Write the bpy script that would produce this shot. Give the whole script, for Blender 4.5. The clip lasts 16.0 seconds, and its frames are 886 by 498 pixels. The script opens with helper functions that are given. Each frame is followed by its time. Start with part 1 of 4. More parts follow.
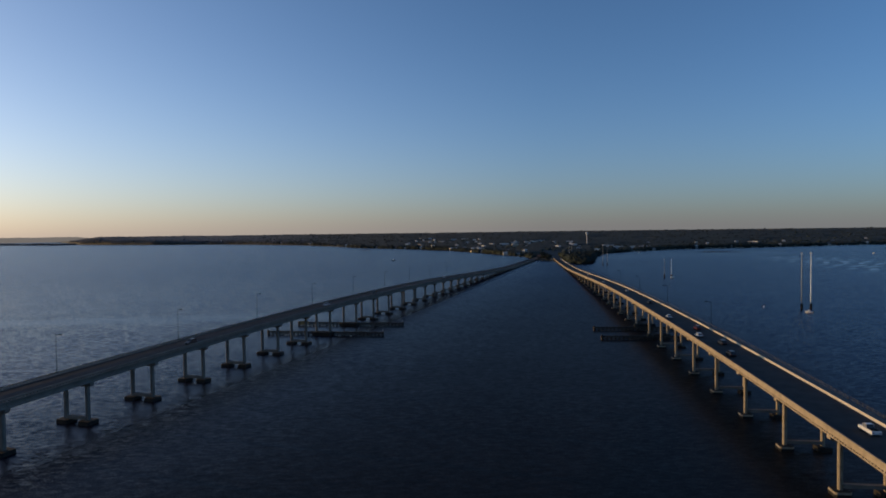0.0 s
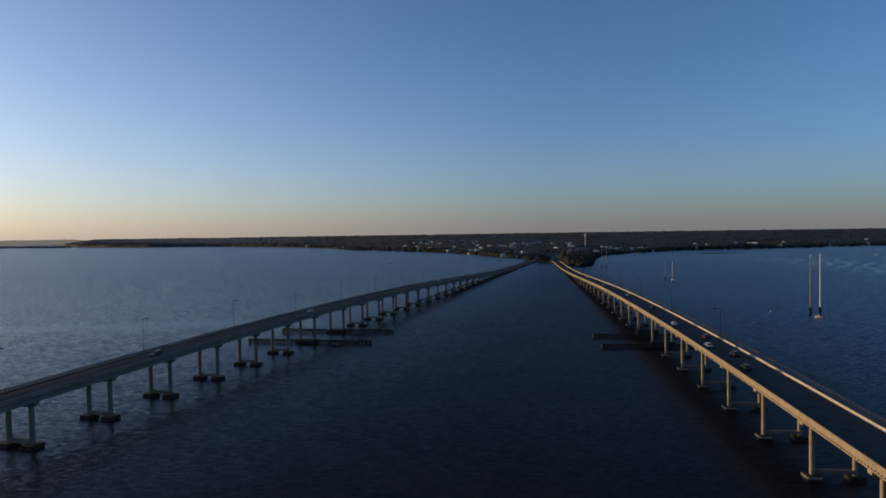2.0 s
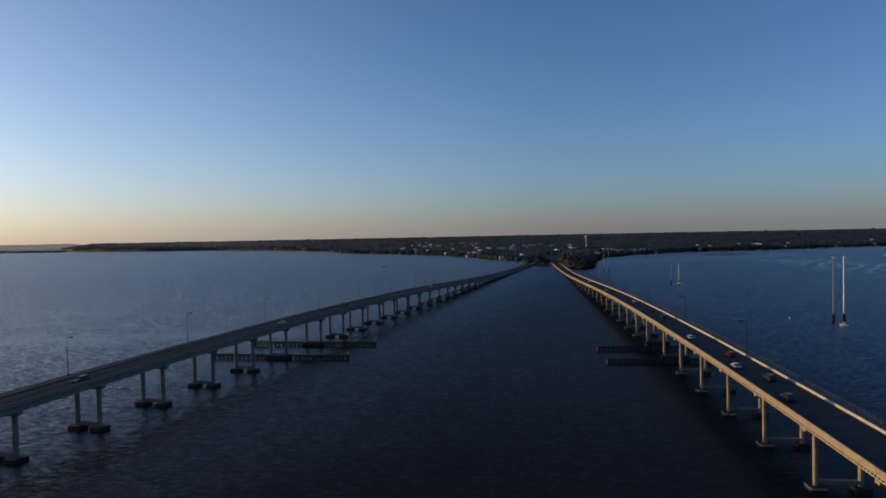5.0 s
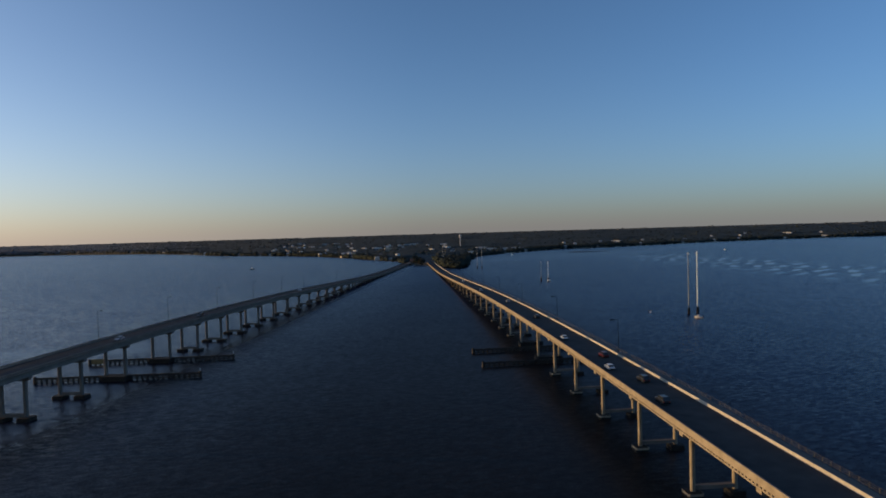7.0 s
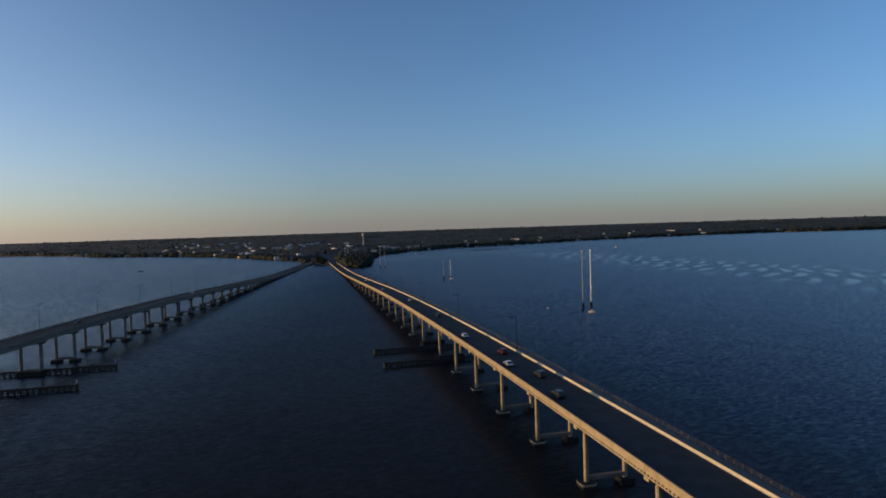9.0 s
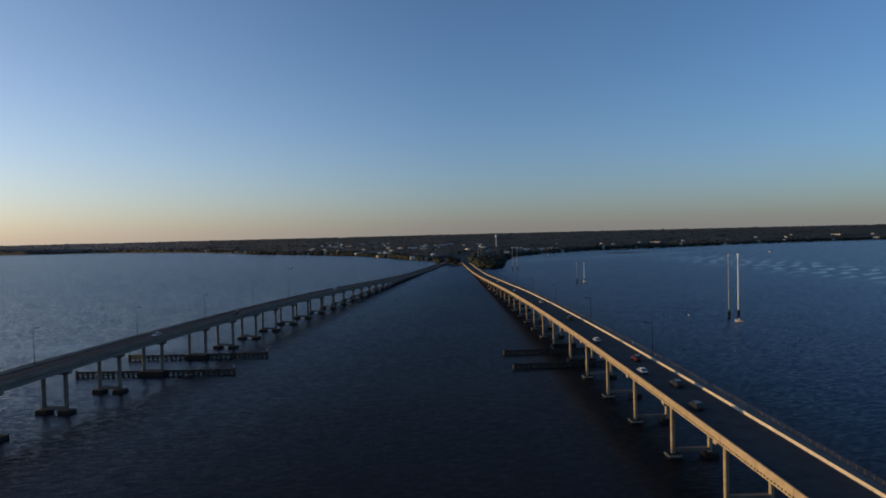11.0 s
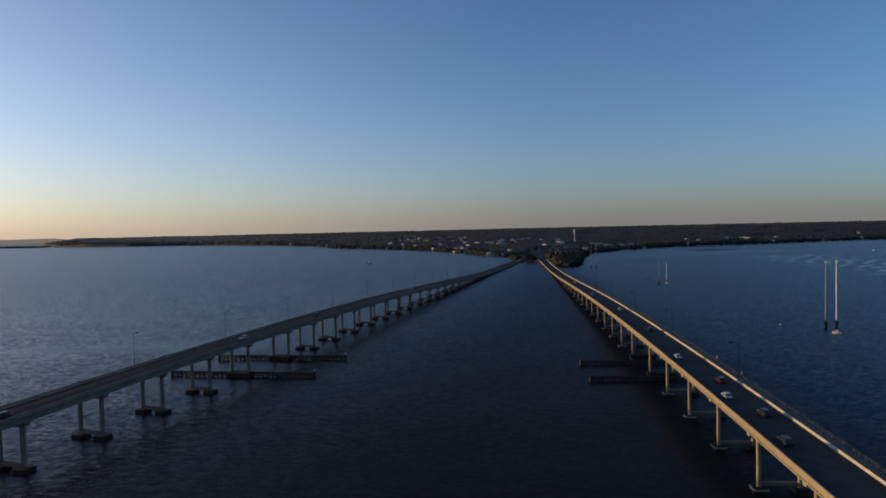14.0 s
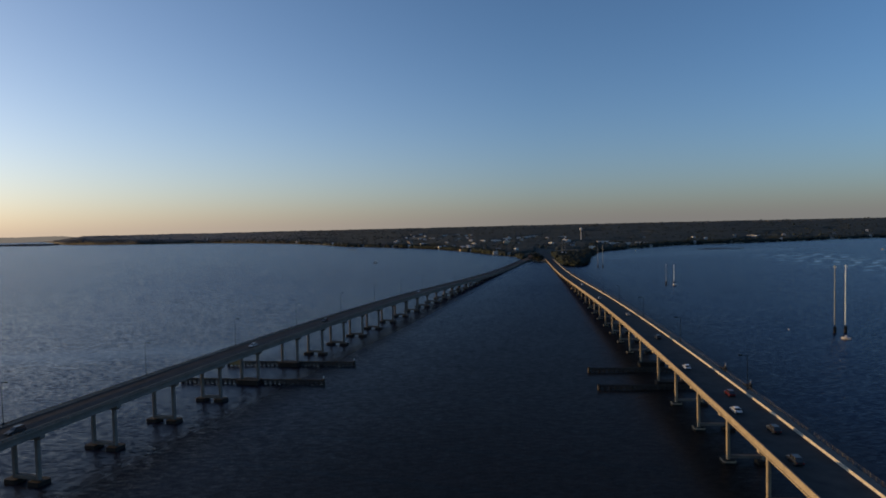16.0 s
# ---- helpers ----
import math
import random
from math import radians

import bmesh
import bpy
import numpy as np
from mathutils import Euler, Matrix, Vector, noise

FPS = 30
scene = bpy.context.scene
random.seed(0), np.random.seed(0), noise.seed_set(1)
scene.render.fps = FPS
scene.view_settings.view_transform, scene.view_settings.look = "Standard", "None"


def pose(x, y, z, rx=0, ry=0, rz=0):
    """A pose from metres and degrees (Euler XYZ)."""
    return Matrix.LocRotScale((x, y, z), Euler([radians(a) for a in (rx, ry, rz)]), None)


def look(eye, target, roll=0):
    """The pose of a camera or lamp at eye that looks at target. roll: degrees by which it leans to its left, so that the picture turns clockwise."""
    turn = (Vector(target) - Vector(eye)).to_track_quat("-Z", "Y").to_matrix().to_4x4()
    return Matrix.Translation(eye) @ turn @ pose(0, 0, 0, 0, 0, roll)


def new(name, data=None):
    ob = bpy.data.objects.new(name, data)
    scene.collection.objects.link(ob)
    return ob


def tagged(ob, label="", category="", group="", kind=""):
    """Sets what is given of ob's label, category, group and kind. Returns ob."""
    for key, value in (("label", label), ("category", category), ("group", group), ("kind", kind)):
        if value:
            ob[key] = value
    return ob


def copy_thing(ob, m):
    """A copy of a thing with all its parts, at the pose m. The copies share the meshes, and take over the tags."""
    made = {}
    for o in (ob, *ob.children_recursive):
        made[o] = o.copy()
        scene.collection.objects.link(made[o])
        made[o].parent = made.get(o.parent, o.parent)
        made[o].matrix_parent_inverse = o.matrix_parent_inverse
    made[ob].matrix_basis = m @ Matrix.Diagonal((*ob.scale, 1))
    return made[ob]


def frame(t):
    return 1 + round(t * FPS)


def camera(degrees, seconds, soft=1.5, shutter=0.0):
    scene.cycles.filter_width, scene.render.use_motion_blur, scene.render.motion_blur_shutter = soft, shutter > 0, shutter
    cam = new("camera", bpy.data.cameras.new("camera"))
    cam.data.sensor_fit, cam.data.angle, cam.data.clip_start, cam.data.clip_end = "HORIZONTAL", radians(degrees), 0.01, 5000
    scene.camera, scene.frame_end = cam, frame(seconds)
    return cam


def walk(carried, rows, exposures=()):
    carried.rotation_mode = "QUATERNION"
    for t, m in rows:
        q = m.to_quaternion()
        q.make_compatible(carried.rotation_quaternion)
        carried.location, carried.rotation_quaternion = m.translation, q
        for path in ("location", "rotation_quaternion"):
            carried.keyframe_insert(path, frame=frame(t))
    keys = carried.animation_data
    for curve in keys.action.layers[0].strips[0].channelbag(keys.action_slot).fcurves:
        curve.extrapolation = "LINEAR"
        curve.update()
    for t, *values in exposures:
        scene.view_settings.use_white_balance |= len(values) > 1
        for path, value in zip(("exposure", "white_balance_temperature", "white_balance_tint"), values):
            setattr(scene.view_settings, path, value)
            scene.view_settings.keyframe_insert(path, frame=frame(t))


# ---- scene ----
EXPOSURE, KELVIN, TINT = 0.79, 7750, 12
cam = camera(70.71, 16.0, soft=1.75)


def aim(x, y, z, yaw, pitch, roll):
    a, b = radians(yaw), radians(pitch)
    ahead = Vector((-math.sin(a) * math.cos(b), math.cos(a) * math.cos(b), math.sin(b)))
    return look((x, y, z), Vector((x, y, z)) + ahead, roll)


# seconds, x, y, z, yaw, pitch, roll
ROWS = [
    (0, 7.672e-05, 0.0001338, 55.04, 0.001325, -1.73, -0.7574),
    (0.5, 0.796, 3.91, 55.11, -0.04896, -1.72, -0.7625),
    (1, 1.89, 8.43, 55.12, -0.04925, -1.70, -0.8076),
    (1.5, 2.77, 13.18, 55.03, -0.1095, -1.63, -0.8327),
    (2, 3.76, 18.13, 54.98, -0.1398, -1.57, -0.8678),
    (2.5, 4.84, 23.53, 54.86, -0.1333, -1.51, -0.9387),
    (3, 5.70, 28.92, 54.93, -0.2069, -1.48, -1.04),
    (3.5, 6.81, 34.32, 54.92, -0.1904, -1.45, -0.9903),
    (4, 7.95, 39.95, 54.73, -0.2139, -1.41, -1.02),
    (4.2, 8.43, 42.18, 54.69, -0.2194, -1.39, -1.05),
    (4.7, 9.63, 47.64, 54.58, -0.138, -1.36, -1.11),
    (5.2, 10.82, 52.80, 54.47, -0.07664, -1.33, -1.18),
    (5.7, 12.03, 57.96, 54.37, -0.04528, -1.30, -1.25),
    (6, 12.75, 60.65, 54.30, -0.05846, -1.28, -1.29),
    (6.3, 13.46, 63.45, 54.24, -0.3516, -1.26, -1.33),
    (6.4, 13.71, 64.18, 54.22, -0.7394, -1.24, -1.46),
    (6.5, 13.95, 64.91, 54.20, -1.77, -1.22, -1.48),
    (6.6, 14.06, 65.34, 54.27, -3.24, -1.31, -1.52),
    (6.7, 14.18, 65.77, 54.35, -4.73, -1.39, -1.56),
    (6.8, 14.31, 66.18, 54.42, -6.77, -1.47, -1.60),
    (6.9, 14.42, 66.60, 54.49, -8.97, -1.56, -1.64),
    (7, 14.54, 67.01, 54.56, -11.41, -1.63, -1.68),
    (7.2, 14.79, 67.57, 54.70, -13.55, -1.72, -1.68),
    (7.3, 14.92, 67.85, 54.76, -14.39, -1.77, -1.70),
    (7.5, 15.17, 68.41, 54.90, -15.71, -1.85, -1.71),
    (7.7, 15.44, 68.57, 54.85, -16.71, -1.93, -1.77),
    (8, 15.84, 68.81, 54.80, -17.97, -2.04, -1.85),
    (8.2, 15.91, 68.78, 54.77, -18.54, -2.03, -1.85),
    (9, 16.16, 68.68, 54.68, -20.22, -2.01, -1.85),
    (9.6, 16.36, 68.59, 54.61, -21.35, -2.00, -1.85),
    (10.1, 16.52, 68.52, 54.54, -21.57, -1.98, -1.85),
    (10.3, 16.59, 68.50, 54.52, -20.70, -1.97, -1.84),
    (10.4, 16.62, 68.06, 54.50, -19.48, -1.92, -1.80),
    (10.5, 16.66, 68.05, 54.49, -18.38, -1.88, -1.75),
    (10.6, 16.70, 68.06, 54.47, -16.74, -1.82, -1.68),
    (10.7, 16.76, 68.06, 54.45, -14.79, -1.74, -1.62),
    (10.8, 16.81, 68.07, 54.43, -12.50, -1.68, -1.57),
    (10.9, 16.86, 68.07, 54.41, -10.25, -1.60, -1.50),
    (11, 16.92, 68.07, 54.39, -8.06, -1.53, -1.44),
    (11.5, 17.55, 68.06, 54.36, -2.99, -1.53, -1.25),
    (12, 17.94, 68.22, 54.56, -1.91, -1.55, -1.32),
    (12.5, 18.09, 68.29, 55.10, -1.52, -1.62, -1.29),
    (13, 18.18, 68.30, 56.49, -1.27, -1.78, -1.31),
    (13.5, 18.13, 68.26, 58.55, -1.11, -1.88, -1.33),
    (14, 17.76, 68.12, 61.01, -1.00, -2.04, -1.33),
    (14.5, 17.43, 68.01, 63.32, -0.9198, -2.14, -1.35),
    (15, 17.23, 67.85, 65.23, -0.7185, -2.24, -1.38),
    (15.5, 17.01, 67.63, 65.82, -0.5372, -2.33, -1.37),
    (16, 16.86, 67.64, 65.81, -0.4559, -2.34, -1.40),
]
walk(cam, [(t, aim(*r)) for t, *r in ROWS], [(t, EXPOSURE + e, KELVIN + k, TINT) for t, e, k in ((0.0, 0.0, 0), (6.2, 0.0, 0), (7.6, 0.22, 750), (10.3, 0.22, 700), (11.8, 0.06, 550), (16.0, 0.08, 600))])

# ---- world, sun ----
SUN_ELEVATION, SUN_LEFT = 4.6, 71.0      # degrees above the horizon, degrees to the left of +y
world = bpy.data.worlds.new("dusk_sky")
scene.world = world
world.use_nodes = True
wn = world.node_tree
sky = wn.nodes.new("ShaderNodeTexSky")
sky.sky_type, sky.sun_disc = "NISHITA", False
sky.sun_elevation, sky.sun_rotation = radians(SUN_ELEVATION), radians(-SUN_LEFT)
sky.altitude, sky.air_density, sky.dust_density, sky.ozone_density = 50, 0.63, 0.95, 3.4
# evening haze: thicker the lower one looks, and brighter towards the low sun
way = wn.nodes.new("ShaderNodeTexCoord")
height = wn.nodes.new("ShaderNodeSeparateXYZ")
wn.links.new(way.outputs["Generated"], height.inputs[0])
fall = wn.nodes.new("ShaderNodeMath")
fall.operation = "POWER"
fall.inputs[0].default_value = 0.00001
wn.links.new(height.outputs["Z"], fall.inputs[1])
fall.use_clamp = True
haze = wn.nodes.new("ShaderNodeMix")
haze.data_type, haze.blend_type = "RGBA", "MIX"
near_sun = wn.nodes.new("ShaderNodeVectorMath")
near_sun.operation = "DOT_PRODUCT"
near_sun.inputs[1].default_value = (-math.sin(radians(SUN_LEFT)), math.cos(radians(SUN_LEFT)), 0)
wn.links.new(way.outputs["Generated"], near_sun.inputs[0])
slope = wn.nodes.new("ShaderNodeMath")
slope.operation = "MULTIPLY_ADD"
wn.links.new(near_sun.outputs["Value"], slope.inputs[0])
slope.inputs[1].default_value, slope.inputs[2].default_value = 0.36, 0.28
glow = wn.nodes.new("ShaderNodeMath")
glow.operation = "MULTIPLY_ADD"
wn.links.new(slope.outputs[0], glow.inputs[0])
wn.links.new(near_sun.outputs["Value"], glow.inputs[1])
glow.inputs[2].default_value = 0.90
tint = wn.nodes.new("ShaderNodeVectorMath")
tint.operation = "SCALE"
tint.inputs[0].default_value = (0.895, 0.905, 1.065)
wn.links.new(glow.outputs[0], tint.inputs["Scale"])
wn.links.new(tint.outputs[0], haze.inputs[7])
part_of = wn.nodes.new("ShaderNodeMath")
part_of.operation = "MULTIPLY"
part_of.inputs[1].default_value = 0.8
wn.links.new(fall.outputs[0], part_of.inputs[0])
wn.links.new(part_of.outputs[0], haze.inputs[0])
wn.links.new(sky.outputs[0], haze.inputs[6])
# a wider, warmer veil on the sun's side
veil = wn.nodes.new("ShaderNodeMix")
veil.data_type, veil.blend_type = "RGBA", "ADD"
veil.inputs[7].default_value = (0.78, 0.61, 0.42, 1)
facing = wn.nodes.new("ShaderNodeMath")
facing.operation, facing.use_clamp = "MULTIPLY_ADD", True
wn.links.new(near_sun.outputs["Value"], facing.inputs[0])
facing.inputs[1].default_value, facing.inputs[2].default_value = 0.9, -0.15
climb = wn.nodes.new("ShaderNodeMath")
climb.operation, climb.use_clamp = "POWER", True
climb.inputs[0].default_value = 0.006
wn.links.new(height.outputs["Z"], climb.inputs[1])
amount = wn.nodes.new("ShaderNodeMath")
amount.operation = "MULTIPLY"
wn.links.new(facing.outputs[0], amount.inputs[0])
wn.links.new(climb.outputs[0], amount.inputs[1])
wn.links.new(amount.outputs[0], veil.inputs[0])
wn.links.new(haze.outputs[2], veil.inputs[6])
# the clear sky is deepest at right angles to the sun and bluer beyond
turned = wn.nodes.new("ShaderNodeMapRange")
turned.inputs["From Min"].default_value, turned.inputs["From Max"].default_value = -0.4, 1.0
wn.links.new(near_sun.outputs["Value"], turned.inputs["Value"])
depth = wn.nodes.new("ShaderNodeValToRGB")
depth.color_ramp.interpolation = "EASE"
stops = depth.color_ramp.elements
stops[0].position, stops[0].color = 0.0, (0.95, 1.04, 1.085, 1)
stops[1].position, stops[1].color = 0.92, (1.03, 1.0, 0.98, 1)
deep = stops.new(0.42)
deep.color = (0.915, 0.95, 0.965, 1)
clear_air = wn.nodes.new("ShaderNodeMix")
clear_air.data_type, clear_air.blend_type = "RGBA", "MULTIPLY"
clear_air.inputs[0].default_value = 1.0
wn.links.new(turned.outputs[0], depth.inputs[0])
wn.links.new(veil.outputs[2], clear_air.inputs[6])
wn.links.new(depth.outputs[0], clear_air.inputs[7])
wn.links.new(clear_air.outputs[2], wn.nodes["Background"].inputs[0])
wn.nodes["Background"].inputs[1].default_value = 0.15

sun_data = bpy.data.lights.new("sun", "SUN")
sun_data.energy, sun_data.angle, sun_data.color = 1.95, radians(0.55), (1.0, 0.69, 0.34)
sun = new("sun", sun_data)
a, e = radians(SUN_LEFT), radians(SUN_ELEVATION)
to_sun = Vector((-math.sin(a) * math.cos(e), math.cos(a) * math.cos(e), math.sin(e)))
sun.matrix_world = look((0, 0, 400), Vector((0, 0, 400)) - to_sun)


# ---- materials ----
def material(name, dark, light, rough=0.8, scale=0.5, fine=6.0, bump=0.02, metal=0.0, spread=0.0, streak=None, spec=0.5):
    """Two colours mixed by a coarse and a fine noise of real-world scale (per metre), with fine relief."""
    m = bpy.data.materials.new(name)
    m.use_nodes = True
    n, k = m.node_tree.nodes, m.node_tree.links
    b = n["Principled BSDF"]
    geo = n.new("ShaderNodeNewGeometry")
    src = geo.outputs["Position"]
    if streak:
        mp = n.new("ShaderNodeMapping")
        mp.inputs["Scale"].default_value = streak
        k.new(src, mp.inputs[0])
        src = mp.outputs[0]
    coarse, grain = n.new("ShaderNodeTexNoise"), n.new("ShaderNodeTexNoise")
    coarse.inputs["Scale"].default_value, coarse.inputs["Detail"].default_value = scale, 4
    grain.inputs["Scale"].default_value, grain.inputs["Detail"].default_value = fine, 3
    k.new(src, coarse.inputs["Vector"])
    k.new(src, grain.inputs["Vector"])
    add = n.new("ShaderNodeMath")
    add.operation = "MULTIPLY_ADD"
    k.new(grain.outputs["Fac"], add.inputs[0])
    add.inputs[1].default_value = 0.45
    k.new(coarse.outputs["Fac"], add.inputs[2])
    last = add.outputs[0]
    if spread:
        info = n.new("ShaderNodeObjectInfo")
        more = n.new("ShaderNodeMath")
        more.operation = "MULTIPLY_ADD"
        k.new(info.outputs["Random"], more.inputs[0])
        more.inputs[1].default_value = spread
        k.new(last, more.inputs[2])
        last = more.outputs[0]
    ramp = n.new("ShaderNodeMapRange")
    ramp.inputs["From Min"].default_value, ramp.inputs["From Max"].default_value = 0.45, 1.0 + spread
    k.new(last, ramp.inputs["Value"])
    mix = n.new("ShaderNodeMix")
    mix.data_type = "RGBA"
    mix.inputs[6].default_value, mix.inputs[7].default_value = (*dark, 1), (*light, 1)
    k.new(ramp.outputs[0], mix.inputs[0])
    k.new(mix.outputs[2], b.inputs["Base Color"])
    b.inputs["Roughness"].default_value, b.inputs["Metallic"].default_value = rough, metal
    b.inputs["Specular IOR Level"].default_value = spec
    if bump:
        bp = n.new("ShaderNodeBump")
        bp.inputs["Strength"].default_value, bp.inputs["Distance"].default_value = 0.6, bump
        k.new(grain.outputs["Fac"], bp.inputs["Height"])
        k.new(bp.outputs[0], b.inputs["Normal"])
    return m


def leaf_material(name, dark, light):
    """Foliage whose colour changes from clump to clump."""
    m = bpy.data.materials.new(name)
    m.use_nodes = True
    n, k = m.node_tree.nodes, m.node_tree.links
    b = n["Principled BSDF"]
    geo, tex = n.new("ShaderNodeNewGeometry"), n.new("ShaderNodeTexNoise")
    tex.inputs["Scale"].default_value = 0.35
    k.new(geo.outputs["Position"], tex.inputs["Vector"])
    half = n.new("ShaderNodeMath")
    half.operation = "MULTIPLY_ADD"
    k.new(geo.outputs["Random Per Island"], half.inputs[0])
    half.inputs[1].default_value = 0.35
    sub = n.new("ShaderNodeMath")
    sub.operation = "MULTIPLY_ADD"
    k.new(tex.outputs["Fac"], sub.inputs[0])
    sub.inputs[1].default_value, sub.inputs[2].default_value = 0.9, -0.25
    k.new(sub.outputs[0], half.inputs[2])
    mix = n.new("ShaderNodeMix")
    mix.data_type = "RGBA"
    mix.inputs[6].default_value, mix.inputs[7].default_value = (*dark, 1), (*light, 1)
    stand = n.new("ShaderNodeTexNoise")
    stand.inputs["Scale"].default_value, stand.inputs["Detail"].default_value = 0.006, 5
    k.new(geo.outputs["Position"], stand.inputs["Vector"])
    tone = n.new("ShaderNodeMath")
    tone.operation = "MULTIPLY_ADD"
    k.new(stand.outputs["Fac"], tone.inputs[0])
    tone.inputs[1].default_value = 1.6
    less = n.new("ShaderNodeMath")
    less.operation = "ADD"
    k.new(half.outputs[0], less.inputs[0])
    less.inputs[1].default_value = -0.68
    k.new(less.outputs[0], tone.inputs[2])
    k.new(tone.outputs[0], mix.inputs[0])
    k.new(mix.outputs[2], b.inputs["Base Color"])
    b.inputs["Roughness"].default_value = 0.95
    b.inputs["Specular IOR Level"].default_value = 0.15
    return m


def water_material():
    """Harbour water: dark body colour, wind waves of three sizes, calm patches and one crossing wake."""
    m = bpy.data.materials.new("harbour_water")
    m.use_nodes = True
    n, k = m.node_tree.nodes, m.node_tree.links
    b = n["Principled BSDF"]
    pos = n.new("ShaderNodeNewGeometry").outputs["Position"]

    def noise_at(scale, detail, stretch=(1, 1, 1), turn=0.0):
        mp, tex = n.new("ShaderNodeMapping"), n.new("ShaderNodeTexNoise")
        mp.inputs["Scale"].default_value = stretch
        mp.inputs["Rotation"].default_value = (0, 0, radians(turn))
        tex.inputs["Scale"].default_value, tex.inputs["Detail"].default_value = scale, detail
        k.new(pos, mp.inputs[0])
        k.new(mp.outputs[0], tex.inputs["Vector"])
        return tex

    def vec(op, p, q):
        v = n.new("ShaderNodeVectorMath")
        v.operation = op
        for s, x in zip(v.inputs, (p, q)):
            if isinstance(x, (tuple, float)):
                s.default_value = x
            else:
                k.new(x, s)
        return v.outputs[0]

    def num(op, p, q, r=0.0):
        v = n.new("ShaderNodeMath")
        v.operation = op
        for s, x in zip(v.inputs, (p, q, r)):
            if isinstance(x, float):
                s.default_value = x
            else:
                k.new(x, s)
        return v.outputs[0]

    half = (0.5, 0.5, 0.5)
    swell = vec("SUBTRACT", noise_at(0.10, 2, (1, 0.55, 1), 25).outputs["Color"], half)
    chop = vec("SUBTRACT", noise_at(0.8, 2, (0.5, 1.0, 1), -24).outputs["Color"], half)
    ripple = vec("SUBTRACT", noise_at(4.5, 2, (0.55, 1.3, 1), 14).outputs["Color"], half)
    # wind patches: calmer and rougher water
    patch = noise_at(0.004, 3, (1.0, 2.6, 1), 8).outputs["Fac"]
    wind = num("MULTIPLY_ADD", patch, WATER_PATCH, 1.0 - 0.5 * WATER_PATCH)

    def band(px, py, dx, dy, half_width, along0, along1):
        """A soft-edged strip along a line through (px, py), between two distances along it."""
        length = math.hypot(dx, dy)
        dx, dy = dx / length, dy / length
        rel = vec("SUBTRACT", pos, (px, py, 0.0))
        dots = []
        for way in ((-dy, dx, 0.0), (dx, dy, 0.0)):
            dot = n.new("ShaderNodeVectorMath")
            dot.operation = "DOT_PRODUCT"
            k.new(rel, dot.inputs[0])
            dot.inputs[1].default_value = way
            dots.append(dot.outputs["Value"])
        across, along = dots
        waver = num("MULTIPLY_ADD", noise_at(0.012, 2).outputs["Fac"], 50.0, -25.0)
        off = num("DIVIDE", num("ABSOLUTE", num("ADD", across, waver), 0.0), half_width)
        soft = n.new("ShaderNodeMapRange")
        soft.interpolation_type = "SMOOTHSTEP"
        for key, value in (("From Min", 1.3), ("From Max", 0.2)):
            soft.inputs[key].default_value = value
        k.new(off, soft.inputs["Value"])
        inside = num("MULTIPLY", num("GREATER_THAN", along, along0), num("LESS_THAN", along, along1))
        return num("MULTIPLY", soft.outputs[0], inside)

    slick = band(-190.0, 396.0, 1.0, 0.06, 22.0, -700.0, 120.0)
    lee = band(400.0, 1190.0, 0.94, 0.34, 70.0, -130.0, 330.0)
    wake = band(540.0, 500.0, 50.0, 480.0, 85.0, -330.0, 620.0)
    # crossing wave trains of the wake: smooth lozenges in staggered rows
    warp = noise_at(0.012, 2).outputs["Color"]
    bent = vec("ADD", pos, vec("MULTIPLY", vec("SUBTRACT", warp, half), (46.0, 46.0, 0.0)))
    trains = []
    for way, pitch in (((0.64, -0.77, 0.0), 24.0), ((0.77, 0.64, 0.0), 120.0)):
        dot = n.new("ShaderNodeVectorMath")
        dot.operation = "DOT_PRODUCT"
        k.new(bent, dot.inputs[0])
        dot.inputs[1].default_value = way
        trains.append(num("COSINE", num("MULTIPLY", dot.outputs["Value"], 2 * math.pi / pitch), 0.0))
    spots = n.new("ShaderNodeMapRange")
    spots.interpolation_type = "SMOOTHSTEP"
    spots.inputs["From Min"].default_value, spots.inputs["From Max"].default_value = 0.06, 0.7
    k.new(num("MULTIPLY", trains[0], trains[1]), spots.inputs["Value"])
    calm = num("MULTIPLY", wake, spots.outputs[0])
    # the open bay to the west of the bridges lies in the wind
    side = n.new("ShaderNodeSeparateXYZ")
    k.new(pos, side.inputs[0])
    # browner body colour between the bridges, bluer beyond them and towards the far shore
    def ramp(value, lo, hi):
        r = n.new("ShaderNodeMapRange")
        r.interpolation_type = "SMOOTHSTEP"
        r.inputs["From Min"].default_value, r.inputs["From Max"].default_value = lo, hi
        k.new(value, r.inputs["Value"])
        return r.outputs[0]

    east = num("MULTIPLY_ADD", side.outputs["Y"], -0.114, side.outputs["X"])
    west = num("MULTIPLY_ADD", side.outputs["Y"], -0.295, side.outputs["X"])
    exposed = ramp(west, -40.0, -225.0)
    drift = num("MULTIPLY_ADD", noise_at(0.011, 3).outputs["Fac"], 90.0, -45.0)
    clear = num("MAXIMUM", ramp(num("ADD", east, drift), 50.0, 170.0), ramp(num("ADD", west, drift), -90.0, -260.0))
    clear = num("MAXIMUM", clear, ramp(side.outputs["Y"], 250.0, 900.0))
    k.new(num("MULTIPLY_ADD", calm, 0.10, 1.19), b.inputs["IOR"])
    # wind and lean of the waves: calm in the lee between the bridges, rougher outside
    lee_side = ramp(east, 130.0, 70.0)
    between = num("MULTIPLY", lee_side, num("MULTIPLY_ADD", exposed, -1.0, 1.0))
